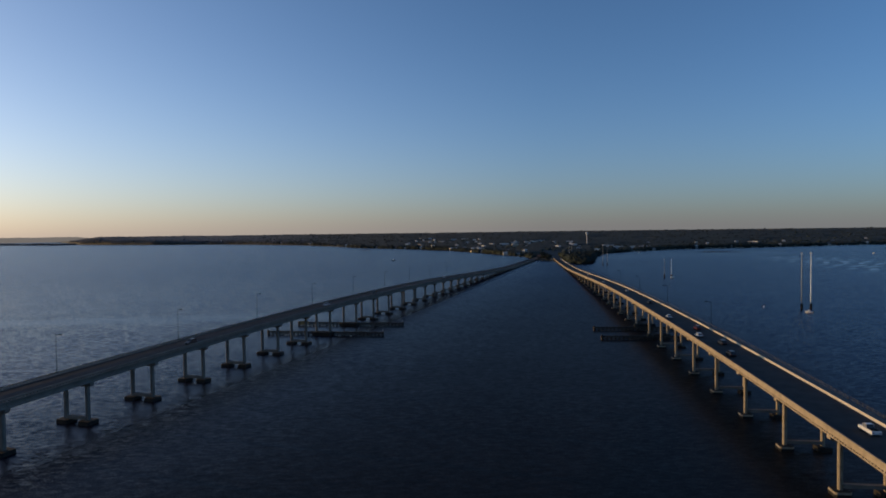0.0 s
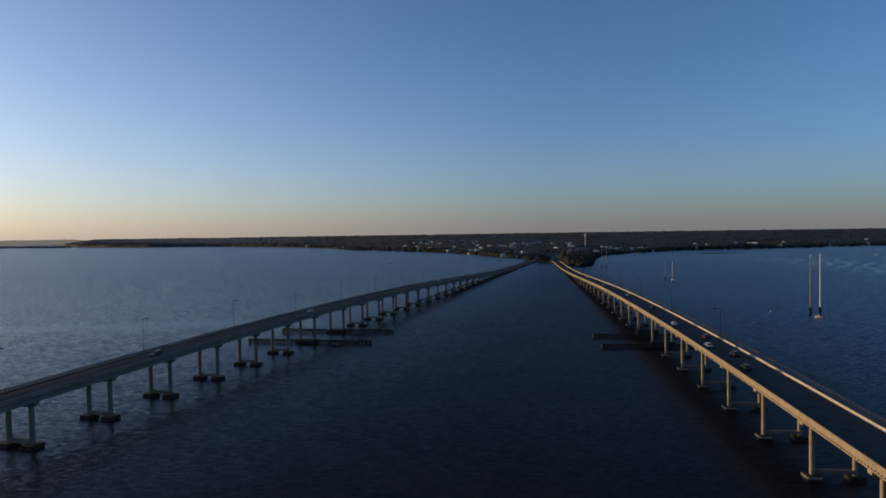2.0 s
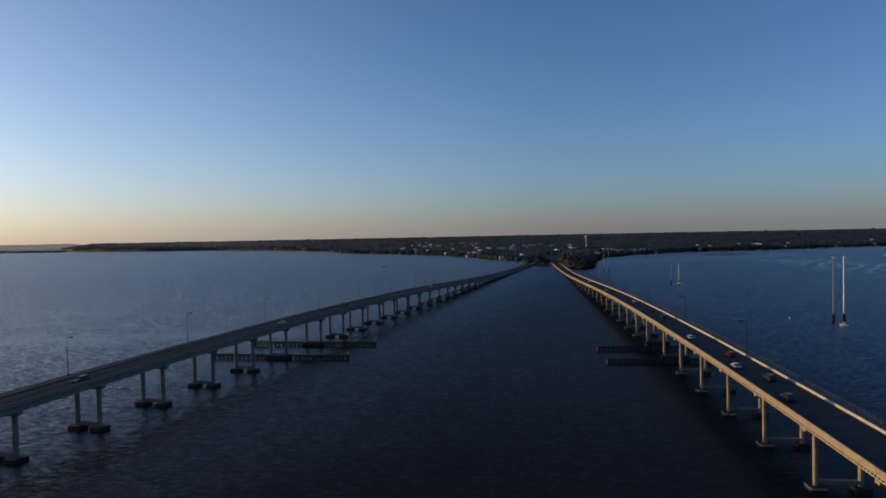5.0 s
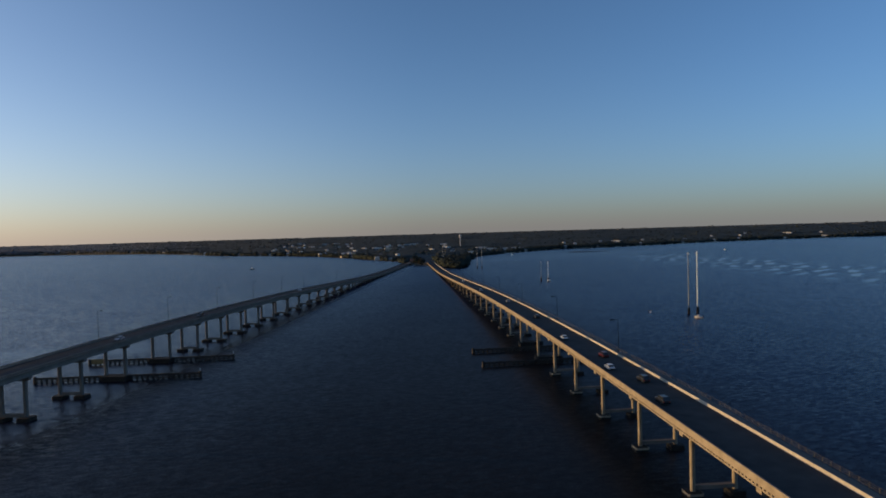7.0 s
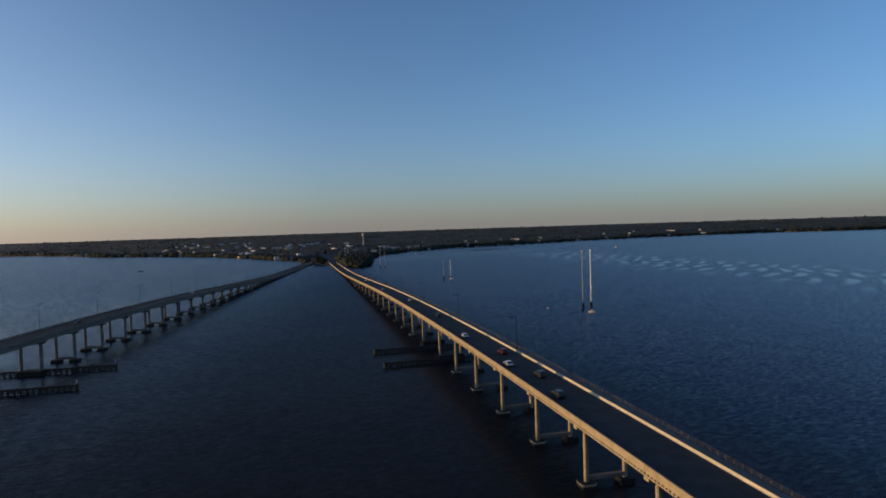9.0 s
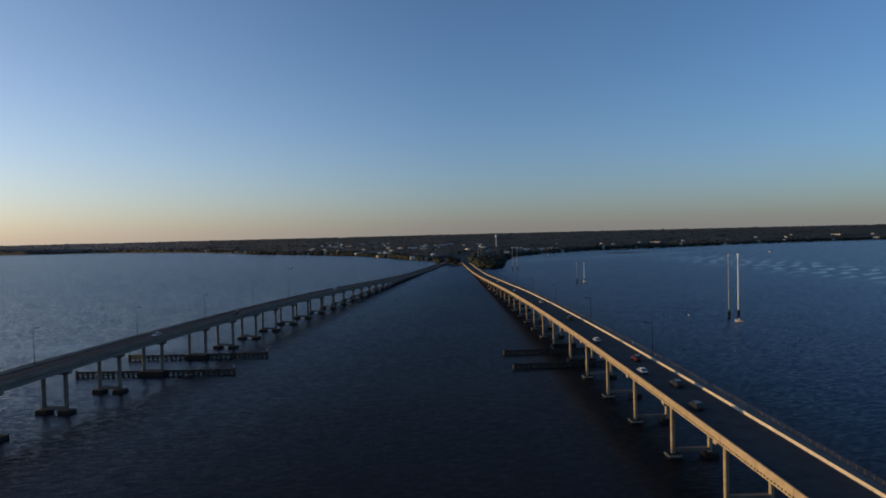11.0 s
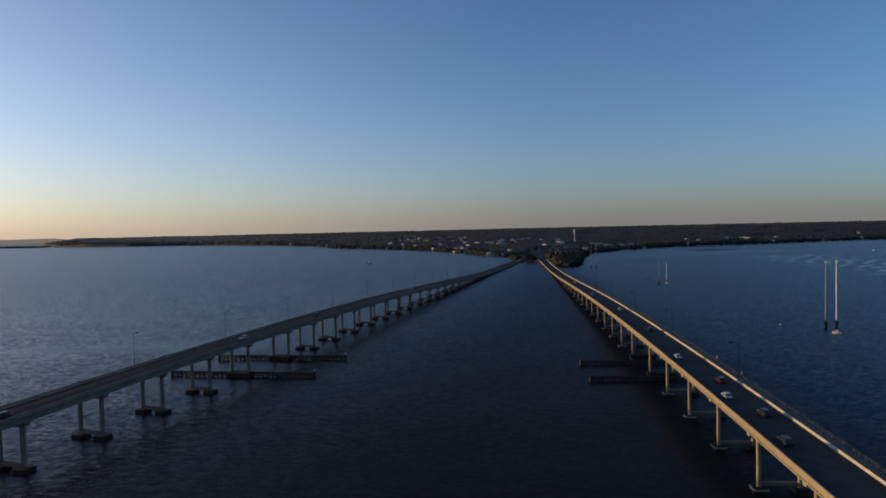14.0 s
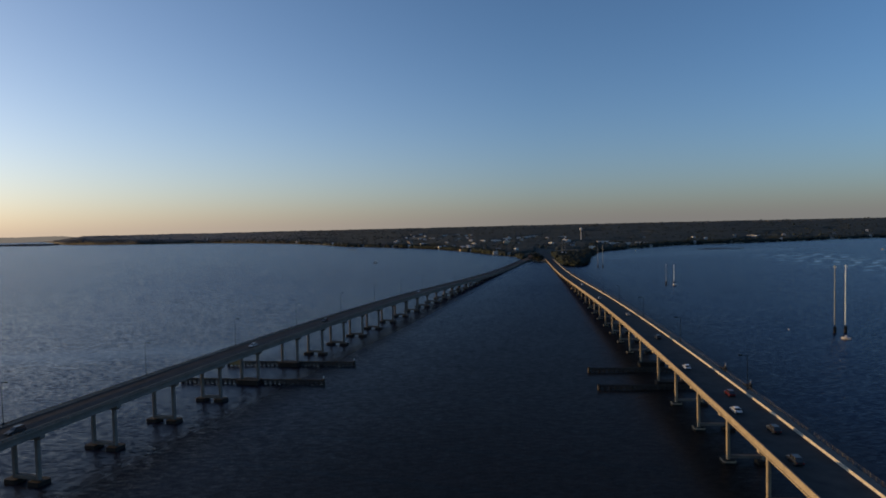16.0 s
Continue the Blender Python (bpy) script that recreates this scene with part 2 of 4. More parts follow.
    k.new(num("MULTIPLY_ADD", between, 0.13, 0.22), b.inputs["Roughness"])
    still = num("MULTIPLY", num("MULTIPLY_ADD", slick, -0.55, 1.0), num("MULTIPLY", num("MULTIPLY_ADD", calm, -0.88, 1.0), num("MULTIPLY_ADD", lee, -0.25, 1.0)))
    heave = num("MULTIPLY", num("MULTIPLY", wind, still), num("MULTIPLY_ADD", exposed, 0.75, num("MULTIPLY_ADD", lee_side, -0.22, 0.85)))
    lean = num("MULTIPLY", num("MULTIPLY_ADD", patch, 0.3, 0.85), num("MULTIPLY", still, num("MULTIPLY_ADD", exposed, -0.72, num("MULTIPLY_ADD", lee_side, 0.155, num("MULTIPLY_ADD", ramp(side.outputs["Y"], 230.0, 900.0), num("MULTIPLY", exposed, 0.45), 0.88)))))
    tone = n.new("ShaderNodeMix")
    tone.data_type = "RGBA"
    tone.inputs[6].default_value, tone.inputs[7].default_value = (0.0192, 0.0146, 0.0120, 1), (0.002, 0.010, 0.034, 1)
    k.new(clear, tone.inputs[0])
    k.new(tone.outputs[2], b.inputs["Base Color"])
    total = vec("ADD", vec("MULTIPLY", swell, (WATER_SWELL,) * 3), vec("MULTIPLY", chop, (WATER_CHOP,) * 3))
    total = vec("ADD", total, vec("MULTIPLY", ripple, (WATER_RIPPLE,) * 3))
    def scale(value, by):
        v = n.new("ShaderNodeVectorMath")
        v.operation = "SCALE"
        if isinstance(value, tuple):
            v.inputs[0].default_value = value
        else:
            k.new(value, v.inputs[0])
        k.new(by, v.inputs["Scale"])
        return v.outputs[0]

    # the waves run before a southerly breeze: their lee faces look south
    flat = vec("MULTIPLY", vec("ADD", scale(total, heave), scale(WATER_LEAN, lean)), (1.0, 1.0, 0.0))
    normal = n.new("ShaderNodeVectorMath")
    normal.operation = "NORMALIZE"
    k.new(vec("ADD", flat, (0.0, 0.0, 1.0)), normal.inputs[0])
    k.new(normal.outputs[0], b.inputs["Normal"])
    return m


WATER_PATCH, WATER_SWELL, WATER_CHOP, WATER_RIPPLE, WATER_LEAN = 0.7, 0.05, 0.37, 0.55, (0.0, -0.13, 0.0)
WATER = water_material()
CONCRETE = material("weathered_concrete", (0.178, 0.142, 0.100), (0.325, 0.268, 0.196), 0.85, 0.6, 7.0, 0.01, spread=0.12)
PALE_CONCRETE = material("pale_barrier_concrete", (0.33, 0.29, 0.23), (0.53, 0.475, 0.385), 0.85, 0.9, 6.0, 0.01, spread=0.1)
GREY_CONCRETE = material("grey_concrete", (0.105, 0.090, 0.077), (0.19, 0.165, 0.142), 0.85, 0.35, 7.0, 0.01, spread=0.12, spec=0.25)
# tide stain at the waterline; also painted shade on footing rims and tops
STAIN_SHADE = material("tide_stain_and_shade_concrete", (0.009, 0.008, 0.007), (0.028, 0.023, 0.019), 0.75, 0.9, 8.0, 0.03, spec=0.25)
ASPHALT = material("worn_asphalt", (0.038, 0.035, 0.034), (0.066, 0.061, 0.059), 0.95, 0.3, 9.0, 0.006, spec=0.15)
TIMBER = material("dark_wet_timber", (0.015, 0.012, 0.010), (0.042, 0.033, 0.026), 0.8, 1.2, 10.0, 0.02, spread=0.2)
STEEL = material("galvanised_steel", (0.20, 0.21, 0.22), (0.32, 0.33, 0.34), 0.5, 1.0, 12.0, 0.0, metal=0.7)
RAIL_STEEL = material("weathered_rail_steel", (0.045, 0.046, 0.048), (0.085, 0.087, 0.09), 0.6, 1.0, 12.0, 0.0, metal=0.4)
DARK_STEEL = material("dark_painted_steel", (0.006, 0.011, 0.013), (0.015, 0.022, 0.026), 0.75, 1.0, 12.0, 0.0, spec=0.0)
POLE_MAT = material("pale_galvanised_pole", (0.32, 0.375, 0.44), (0.48, 0.54, 0.62), 0.42, 0.4, 8.0, 0.004, metal=0.85)
GREY_POLE = material("weathered_galvanised_pole", (0.11, 0.135, 0.165), (0.18, 0.205, 0.24), 0.5, 0.4, 8.0, 0.004, metal=0.8)
LAMP_GLASS = material("lamp_lens", (0.35, 0.36, 0.36), (0.45, 0.46, 0.46), 0.25, 2.0, 8.0, 0.0)
SOIL = material("shore_soil_and_grass", (0.014, 0.017, 0.009), (0.034, 0.033, 0.019), 0.95, 0.012, 0.09, 0.0)
LEAF = leaf_material("woods_foliage", (0.011, 0.017, 0.015), (0.034, 0.043, 0.037))
# paler leaf colour standing in for haze over the farthest woods
HAZED_LEAF = leaf_material("haze_paled_foliage", (0.080, 0.081, 0.082), (0.125, 0.126, 0.127))
HAZE_GLOW = material("haze_glow_ridge", (0.06, 0.058, 0.055), (0.11, 0.105, 0.10), 0.95, 0.004, 0.03, 0.0, spec=0.0)
# haze in front of the far ridge, put in as a weak surface glow
HAZE_GLOW.node_tree.nodes["Principled BSDF"].inputs["Emission Color"].default_value = (0.086, 0.082, 0.080, 1)
HAZE_GLOW.node_tree.nodes["Principled BSDF"].inputs["Emission Strength"].default_value = 1.0
BARK = material("grey_bark", (0.06, 0.05, 0.04), (0.14, 0.12, 0.10), 0.95, 1.5, 10.0, 0.02)
WHITE_WALL = material("white_stucco", (0.42, 0.40, 0.37), (0.70, 0.68, 0.63), 0.85, 0.2, 3.0, 0.0)
TAN_WALL = material("tan_stucco", (0.40, 0.31, 0.21), (0.56, 0.46, 0.33), 0.85, 0.2, 3.0, 0.0)
GREY_ROOF = material("grey_shingle_roof", (0.14, 0.135, 0.13), (0.26, 0.25, 0.24), 0.9, 0.3, 4.0, 0.0, spread=0.2)
RED_ROOF = material("red_brown_tile_roof", (0.055, 0.030, 0.024), (0.10, 0.052, 0.038), 0.85, 0.3, 4.0, 0.0)
PALE_ROOF = material("white_metal_roof", (0.36, 0.36, 0.36), (0.55, 0.55, 0.54), 0.5, 0.3, 4.0, 0.0)
WINDOW = material("dark_window_glass", (0.02, 0.025, 0.03), (0.04, 0.045, 0.05), 0.12, 0.3, 2.0, 0.0)
RUBBER = material("black_rubber", (0.012, 0.012, 0.012), (0.03, 0.03, 0.03), 0.85, 2.0, 20.0, 0.0)
CAR_WHITE = material("white_car_paint", (0.5, 0.5, 0.5), (0.66, 0.66, 0.65), 0.28, 0.5, 3.0, 0.0)
CAR_RED = material("dark_red_car_paint", (0.055, 0.006, 0.009), (0.09, 0.010, 0.012), 0.28, 0.5, 3.0, 0.0)
CAR_DARK = material("dark_grey_car_paint", (0.015, 0.016, 0.019), (0.03, 0.032, 0.036), 0.28, 0.5, 3.0, 0.0)
CAR_SILVER = material("silver_car_paint", (0.35, 0.36, 0.37), (0.48, 0.49, 0.50), 0.3, 0.5, 3.0, 0.0, metal=0.4)
OCHRE = material("weathered_ochre_boards", (0.20, 0.12, 0.045), (0.36, 0.22, 0.085), 0.8, 1.2, 8.0, 0.01)
TAIL_RED = material("red_tail_lens", (0.25, 0.01, 0.01), (0.35, 0.02, 0.02), 0.3, 2.0, 9.0, 0.0)


# ---- small mesh helpers ----
def add_box(bm, x0, x1, y0, y1, z0, z1):
    v = [bm.verts.new((x, y, z)) for z in (z0, z1) for y in (y0, y1) for x in (x0, x1)]
    for f in ((0, 2, 3, 1), (4, 5, 7, 6), (0, 1, 5, 4), (2, 6, 7, 3), (0, 4, 6, 2), (1, 3, 7, 5)):
        bm.faces.new([v[i] for i in f])
    return v


def add_prism(bm, outline, x0, x1):
    """A profile of (y, z) points pushed along x."""
    p = [bm.verts.new((x0, y, z)) for y, z in outline]
    q = [bm.verts.new((x1, y, z)) for y, z in outline]
    c = len(outline)
    for i in range(c):
        j = (i + 1) % c
        bm.faces.new((p[i], p[j], q[j], q[i]))
    bm.faces.new(p[::-1])
    bm.faces.new(q)


def add_ring(bm, levels, sides=12, cx=0.0, cy=0.0):
    """A round body from (z, radius) levels, closed at both ends."""
    rings = [[bm.verts.new((cx + r * math.cos(2 * math.pi * i / sides), cy + r * math.sin(2 * math.pi * i / sides), z)) for i in range(sides)] for z, r in levels]
    for lo, hi in zip(rings, rings[1:]):
        for i in range(sides):
            j = (i + 1) % sides
            bm.faces.new((lo[i], lo[j], hi[j], hi[i]))
    bm.faces.new(rings[0][::-1])
    bm.faces.new(rings[-1])


def chamfered(bm, x0, x1, y0, y1, z0, z1, c):
    """A block with chamfered upright edges."""
    out = [(x0 + c, y0), (x1 - c, y0), (x1, y0 + c), (x1, y1 - c), (x1 - c, y1), (x0 + c, y1), (x0, y1 - c), (x0, y0 + c)]
    lo = [bm.verts.new((x, y, z0)) for x, y in out]
    hi = [bm.verts.new((x, y, z1)) for x, y in out]
    for i in range(8):
        j = (i + 1) % 8
        bm.faces.new((lo[i], lo[j], hi[j], hi[i]))
    bm.faces.new(lo[::-1])
    bm.faces.new(hi)


def to_mesh(bm, name, mat):
    bmesh.ops.recalc_face_normals(bm, faces=bm.faces)
    me = bpy.data.meshes.new(name)
    bm.to_mesh(me)
    bm.free()
    me.materials.append(mat)
    return me


def mesh_of(name, mat, build, *args):
    bm = bmesh.new()
    build(bm, *args)
    return to_mesh(bm, name, mat)


def place(name, me, parent=None, m=None, label=""):
    ob = new(name, me)
    if parent:
        ob.parent = parent
    if m is not None:
        ob.matrix_basis = m
    return tagged(ob, label) if label else ob


def part(name, bm, mat, parent, label=""):
    return place(name, to_mesh(bm, name, mat), parent, None, label)


def box_part(name, mat, parent, boxes, label=""):
    bm = bmesh.new()
    for b in boxes:
        add_box(bm, *b)
    return part(name, bm, mat, parent, label)


# ---- water ----
bm = bmesh.new()
bmesh.ops.create_grid(bm, x_segments=4, y_segments=4, size=9000)
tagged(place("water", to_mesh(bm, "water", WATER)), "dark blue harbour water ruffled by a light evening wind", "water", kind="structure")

# ---- land: a low wooded shore that rises a little to the skyline ----
# bearing to the right of +y in degrees, distance of the shoreline
SHORE = [(-180, 4600), (-90, 4800), (-48, 4850), (-46, 5450), (-31.6, 5450), (-30.8, 4750), (-30.2, 4060), (-27.9, 3740), (-25, 3480), (-19, 3170), (-12.5, 2620), (-7.5, 2030), (-2.8, 1818),
         (0.3, 1674), (5, 1366), (7.6, 1216), (8.9, 1082), (10.2, 1050), (11.3, 1000), (12.8, 968), (13.1, 985), (13.3, 1010), (13.6, 1200),
         (14.4, 1370), (17, 1490), (20.7, 1660), (25.2, 1740), (29, 1850), (33.4, 2020), (38, 2188), (42.4, 2311), (46.4, 2453), (52, 2520), (75, 3200), (110, 4600), (180, 4600)]
SB, SR = [b for b, r in SHORE], [r for b, r in SHORE]


def shore(bearing):
    wob = 10 * noise.noise((bearing * 0.9, 3.1, 0.0)) + 4 * noise.noise((bearing * 4.1, 7.7, 0.0))
    return float(np.interp(bearing, SB, SR)) + wob


def ground_z(x, y):
    r, b = math.hypot(x, y), math.degrees(math.atan2(x, y))
    rise = float(np.interp(b, (-30.9, -30, -28.8, -10), (4, 20, 33, 30))) * min(1.0, max(0.0, (r - 1900) / 2900)) ** 1.5
    inland = min(1.0, max(0.0, (r - shore(b)) / 25))
    return -1.0 + inland * (2.6 + rise + 0.6 * noise.noise((x * 0.01, y * 0.01, 0)))


def land():
    bearings = [b * 0.5 for b in range(-100, 150)]
    bearings = [-180 + 5 * i for i in range(26)] + bearings + [75 + 5 * i for i in range(22)]
    steps = (0, 0.5, 1, 1.8, 3, 5, 9, 16, 26, 40, 58, 78, 100)
    verts, faces = [], []
    for b in bearings:
        r0, s, c = shore(b), math.sin(radians(b)), math.cos(radians(b))
        for k in steps:
            r = r0 - 6 + (5400 - r0) * k / 100
            verts.append((r * s, r * c, ground_z(r * s, r * c)))
    n = len(steps)
    for i in range(len(bearings) - 1):
        for k in range(n - 1):
            faces.append((i * n + k, (i + 1) * n + k, (i + 1) * n + k + 1, i * n + k + 1))
    me = bpy.data.meshes.new("ground")
    me.from_pydata(verts, [], faces)
    me.materials.append(SOIL)
    return me


tagged(place("ground", land()), "low flat shore of dark grass and soil", "ground", kind="structure")

# a low mangrove bank off the wooded shore: bearing, distance of its near side
ISLAND = [(-44, 4600), (-39, 4520), (-35.4, 4330), (-33.2, 4080), (-31.6, 3900), (-31.0, 3930), (-30.2, 4040)]


def island():
    """A long low bank with shelving shores and pointed ends."""
    verts, faces = [], []
    count = 66
    for i in range(count):
        b = -44 + 13.8 * i / (count - 1)
        r0 = float(np.interp(b, [q[0] for q in ISLAND], [q[1] for q in ISLAND])) + 12 * noise.noise((b * 3.0, 9.0, 0))
        wide = 230 * min(1.0, (count - 1 - i) / 6, i / 6) + 2
        for k, z in ((0, -0.6), (0.12, 0.9), (0.5, 1.4), (0.88, 0.9), (1, -0.6)):
            r = r0 + wide * k
            verts.append((r * math.sin(radians(b)), r * math.cos(radians(b)), z))
    for i in range(count - 1):
        for k in range(4):
            faces.append((i * 5 + k, i * 5 + 5 + k, i * 5 + 6 + k, i * 5 + k + 1))
    me = bpy.data.meshes.new("island")
    me.from_pydata(verts, [], faces)
    me.materials.append(SOIL)
    return me


def backdrop():
    """The opposite side of the bay, a long low ridge far beyond the bank."""
    verts, faces = [], []
    for i in range(181):
        b = -47 + 0.1 * i
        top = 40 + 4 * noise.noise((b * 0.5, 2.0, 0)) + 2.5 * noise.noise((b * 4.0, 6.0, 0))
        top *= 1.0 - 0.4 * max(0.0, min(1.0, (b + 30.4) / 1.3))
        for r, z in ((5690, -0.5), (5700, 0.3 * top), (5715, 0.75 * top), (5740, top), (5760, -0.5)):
            verts.append((r * math.sin(radians(b)), r * math.cos(radians(b)), z))
    for i in range(180):
        for k in range(4):
            faces.append((i * 5 + k, i * 5 + 5 + k, i * 5 + 6 + k, i * 5 + k + 1))
    me = bpy.data.meshes.new("backdrop")
    me.from_pydata(verts, [], faces)
    me.materials.append(HAZE_GLOW)
    return me


tagged(place("backdrop", backdrop()), "far ridge across the bay, glowing faintly in place of haze", "shore", kind="structure")
tagged(place("island", island()), "low dark mangrove bank lying in the open bay", "island", kind="structure")



def seawall(b0, b1, label):
    """A low pale wall along the waterline between two bearings, stepping back here and there."""
    bm = bmesh.new()
    count = int((b1 - b0) / 0.25)
    back = None
    for i in range(count + 1):
        b = b0 + (b1 - b0) * i / count
        s, c, r = math.sin(radians(b)), math.cos(radians(b)), shore(b) + 9
        ring = [bm.verts.new((q * s, q * c, z)) for q, z in ((r, -0.8), (r, 1.35), (r + 0.6, 1.35), (r + 0.6, -0.8))]
        open_run = noise.noise((b * 1.7, 4.0, 0)) > 0.05
        if back and not open_run:
            for j in range(4):
                m = (j + 1) % 4
                bm.faces.new((back[j], back[m], ring[m], ring[j]))
        back = ring
    for v in [v for v in bm.verts if not v.link_faces]:
        bm.verts.remove(v)
    tagged(place("seawall", to_mesh(bm, "seawall", PALE_CONCRETE)), label, "seawall", kind="structure")


seawall(17, 51, "low pale concrete seawall broken by gaps along the shore")

# ---- the two bridges ----
def soft_ramp(d, half):
    """Distance from a crest, rounded by a vertical curve of the given half length."""
    d = abs(d)
    return d * d / (2 * half) if d < half else d - half / 2


class Line:
    """A bridge's straight plan line, its pier spacing and its rise. Offsets o go to the right of the way ahead."""

    def __init__(self, p0, p1, spans, first, last, crest_s, crest_z, grade, half, low):
        d = Vector((p1[0] - p0[0], p1[1] - p0[1]))
        self.step = d.length / spans
        self.d = d.normalized()
        self.n = Vector((self.d.y, -self.d.x))
        self.p0, self.first, self.last = Vector(p0), first, last
        self.crest_s, self.crest_z, self.grade, self.half, self.low = crest_s, crest_z, grade, half, low

    def s(self, k):
        """Distance of pier k; the channel span between piers 6 and 7 is longer."""
        return k * self.step + (7.5 if k >= 7 else 0.0)

    def z(self, s):
        h = self.crest_z - self.grade * soft_ramp(s - self.crest_s, self.half)
        return self.low + 1.5 * math.log1p(math.exp(min(40, (h - self.low) / 1.5)))

    def at(self, s, o=0.0, up=0.0):
        p = self.p0 + self.d * s + self.n * o
        return Vector((p.x, p.y, self.z(s) + up))

    def span_pose(self, k):
        """x along the span, y to the left, origin on the road surface at pier k."""
        a, b = self.at(self.s(k)), self.at(self.s(k + 1))
        x = (b - a) / self.step
        y = Vector((-self.d.y, self.d.x, 0))
        m = Matrix((x, y, x.normalized().cross(y))).transposed().to_4x4()
        m.translation = a
        return m

    def pose_at(self, s, o=0.0, up=0.0, back=False):
        """Upright pose, x along the bridge (or back along it)."""
        g = 180 if back else 0
        p = self.at(s, o, up)
        return pose(p.x, p.y, p.z, 0, 0, math.degrees(math.atan2(self.d.y, self.d.x)) + g)


WEST = Line((-104.39, 180.55), (-67.96, 304.8), 5, -9, 36, 157, 15.7, 0.033, 262, 2.5)
EAST = Line((82.92, 152.16), (95.59, 257.74), 4, -9, 36, 129, 14.85, 0.031, 255, 2.0)


def parapet_mesh(bm, y0, y1, length, h, foot, low):
    """A concrete parapet: a foot from foot to low, a row of openings between short posts, and a solid wall above up to h."""
    gap = 0.03
    lo, hi = min(y0, y1), max(y0, y1)
    add_box(bm, gap, length - gap, lo, hi, foot, low)
    add_prism(bm, [(lo, low + 0.3), (hi, low + 0.3), (hi, h - 0.05), (hi - 0.04, h), (lo + 0.04, h), (lo, h - 0.05)], gap, length - gap)
    c = 26
    w = (length - 2 * gap) / c
    for i in range(c):
        add_box(bm, gap + i * w + 0.28, gap + (i + 1) * w - 0.28, lo + 0.02, hi - 0.02, low - 0.01, low + 0.31)


def girder_mesh(bm, length, h):
    t, b, w = 0.5, 0.62, 0.2
    half = [(t / 2, 0), (t / 2, -0.18), (w / 2, -0.36), (w / 2, -h + 0.42), (b / 2, -h + 0.22), (b / 2, -h)]
    add_prism(bm, [(-y, z) for y, z in half] + half[::-1], 0.04, length - 0.04)


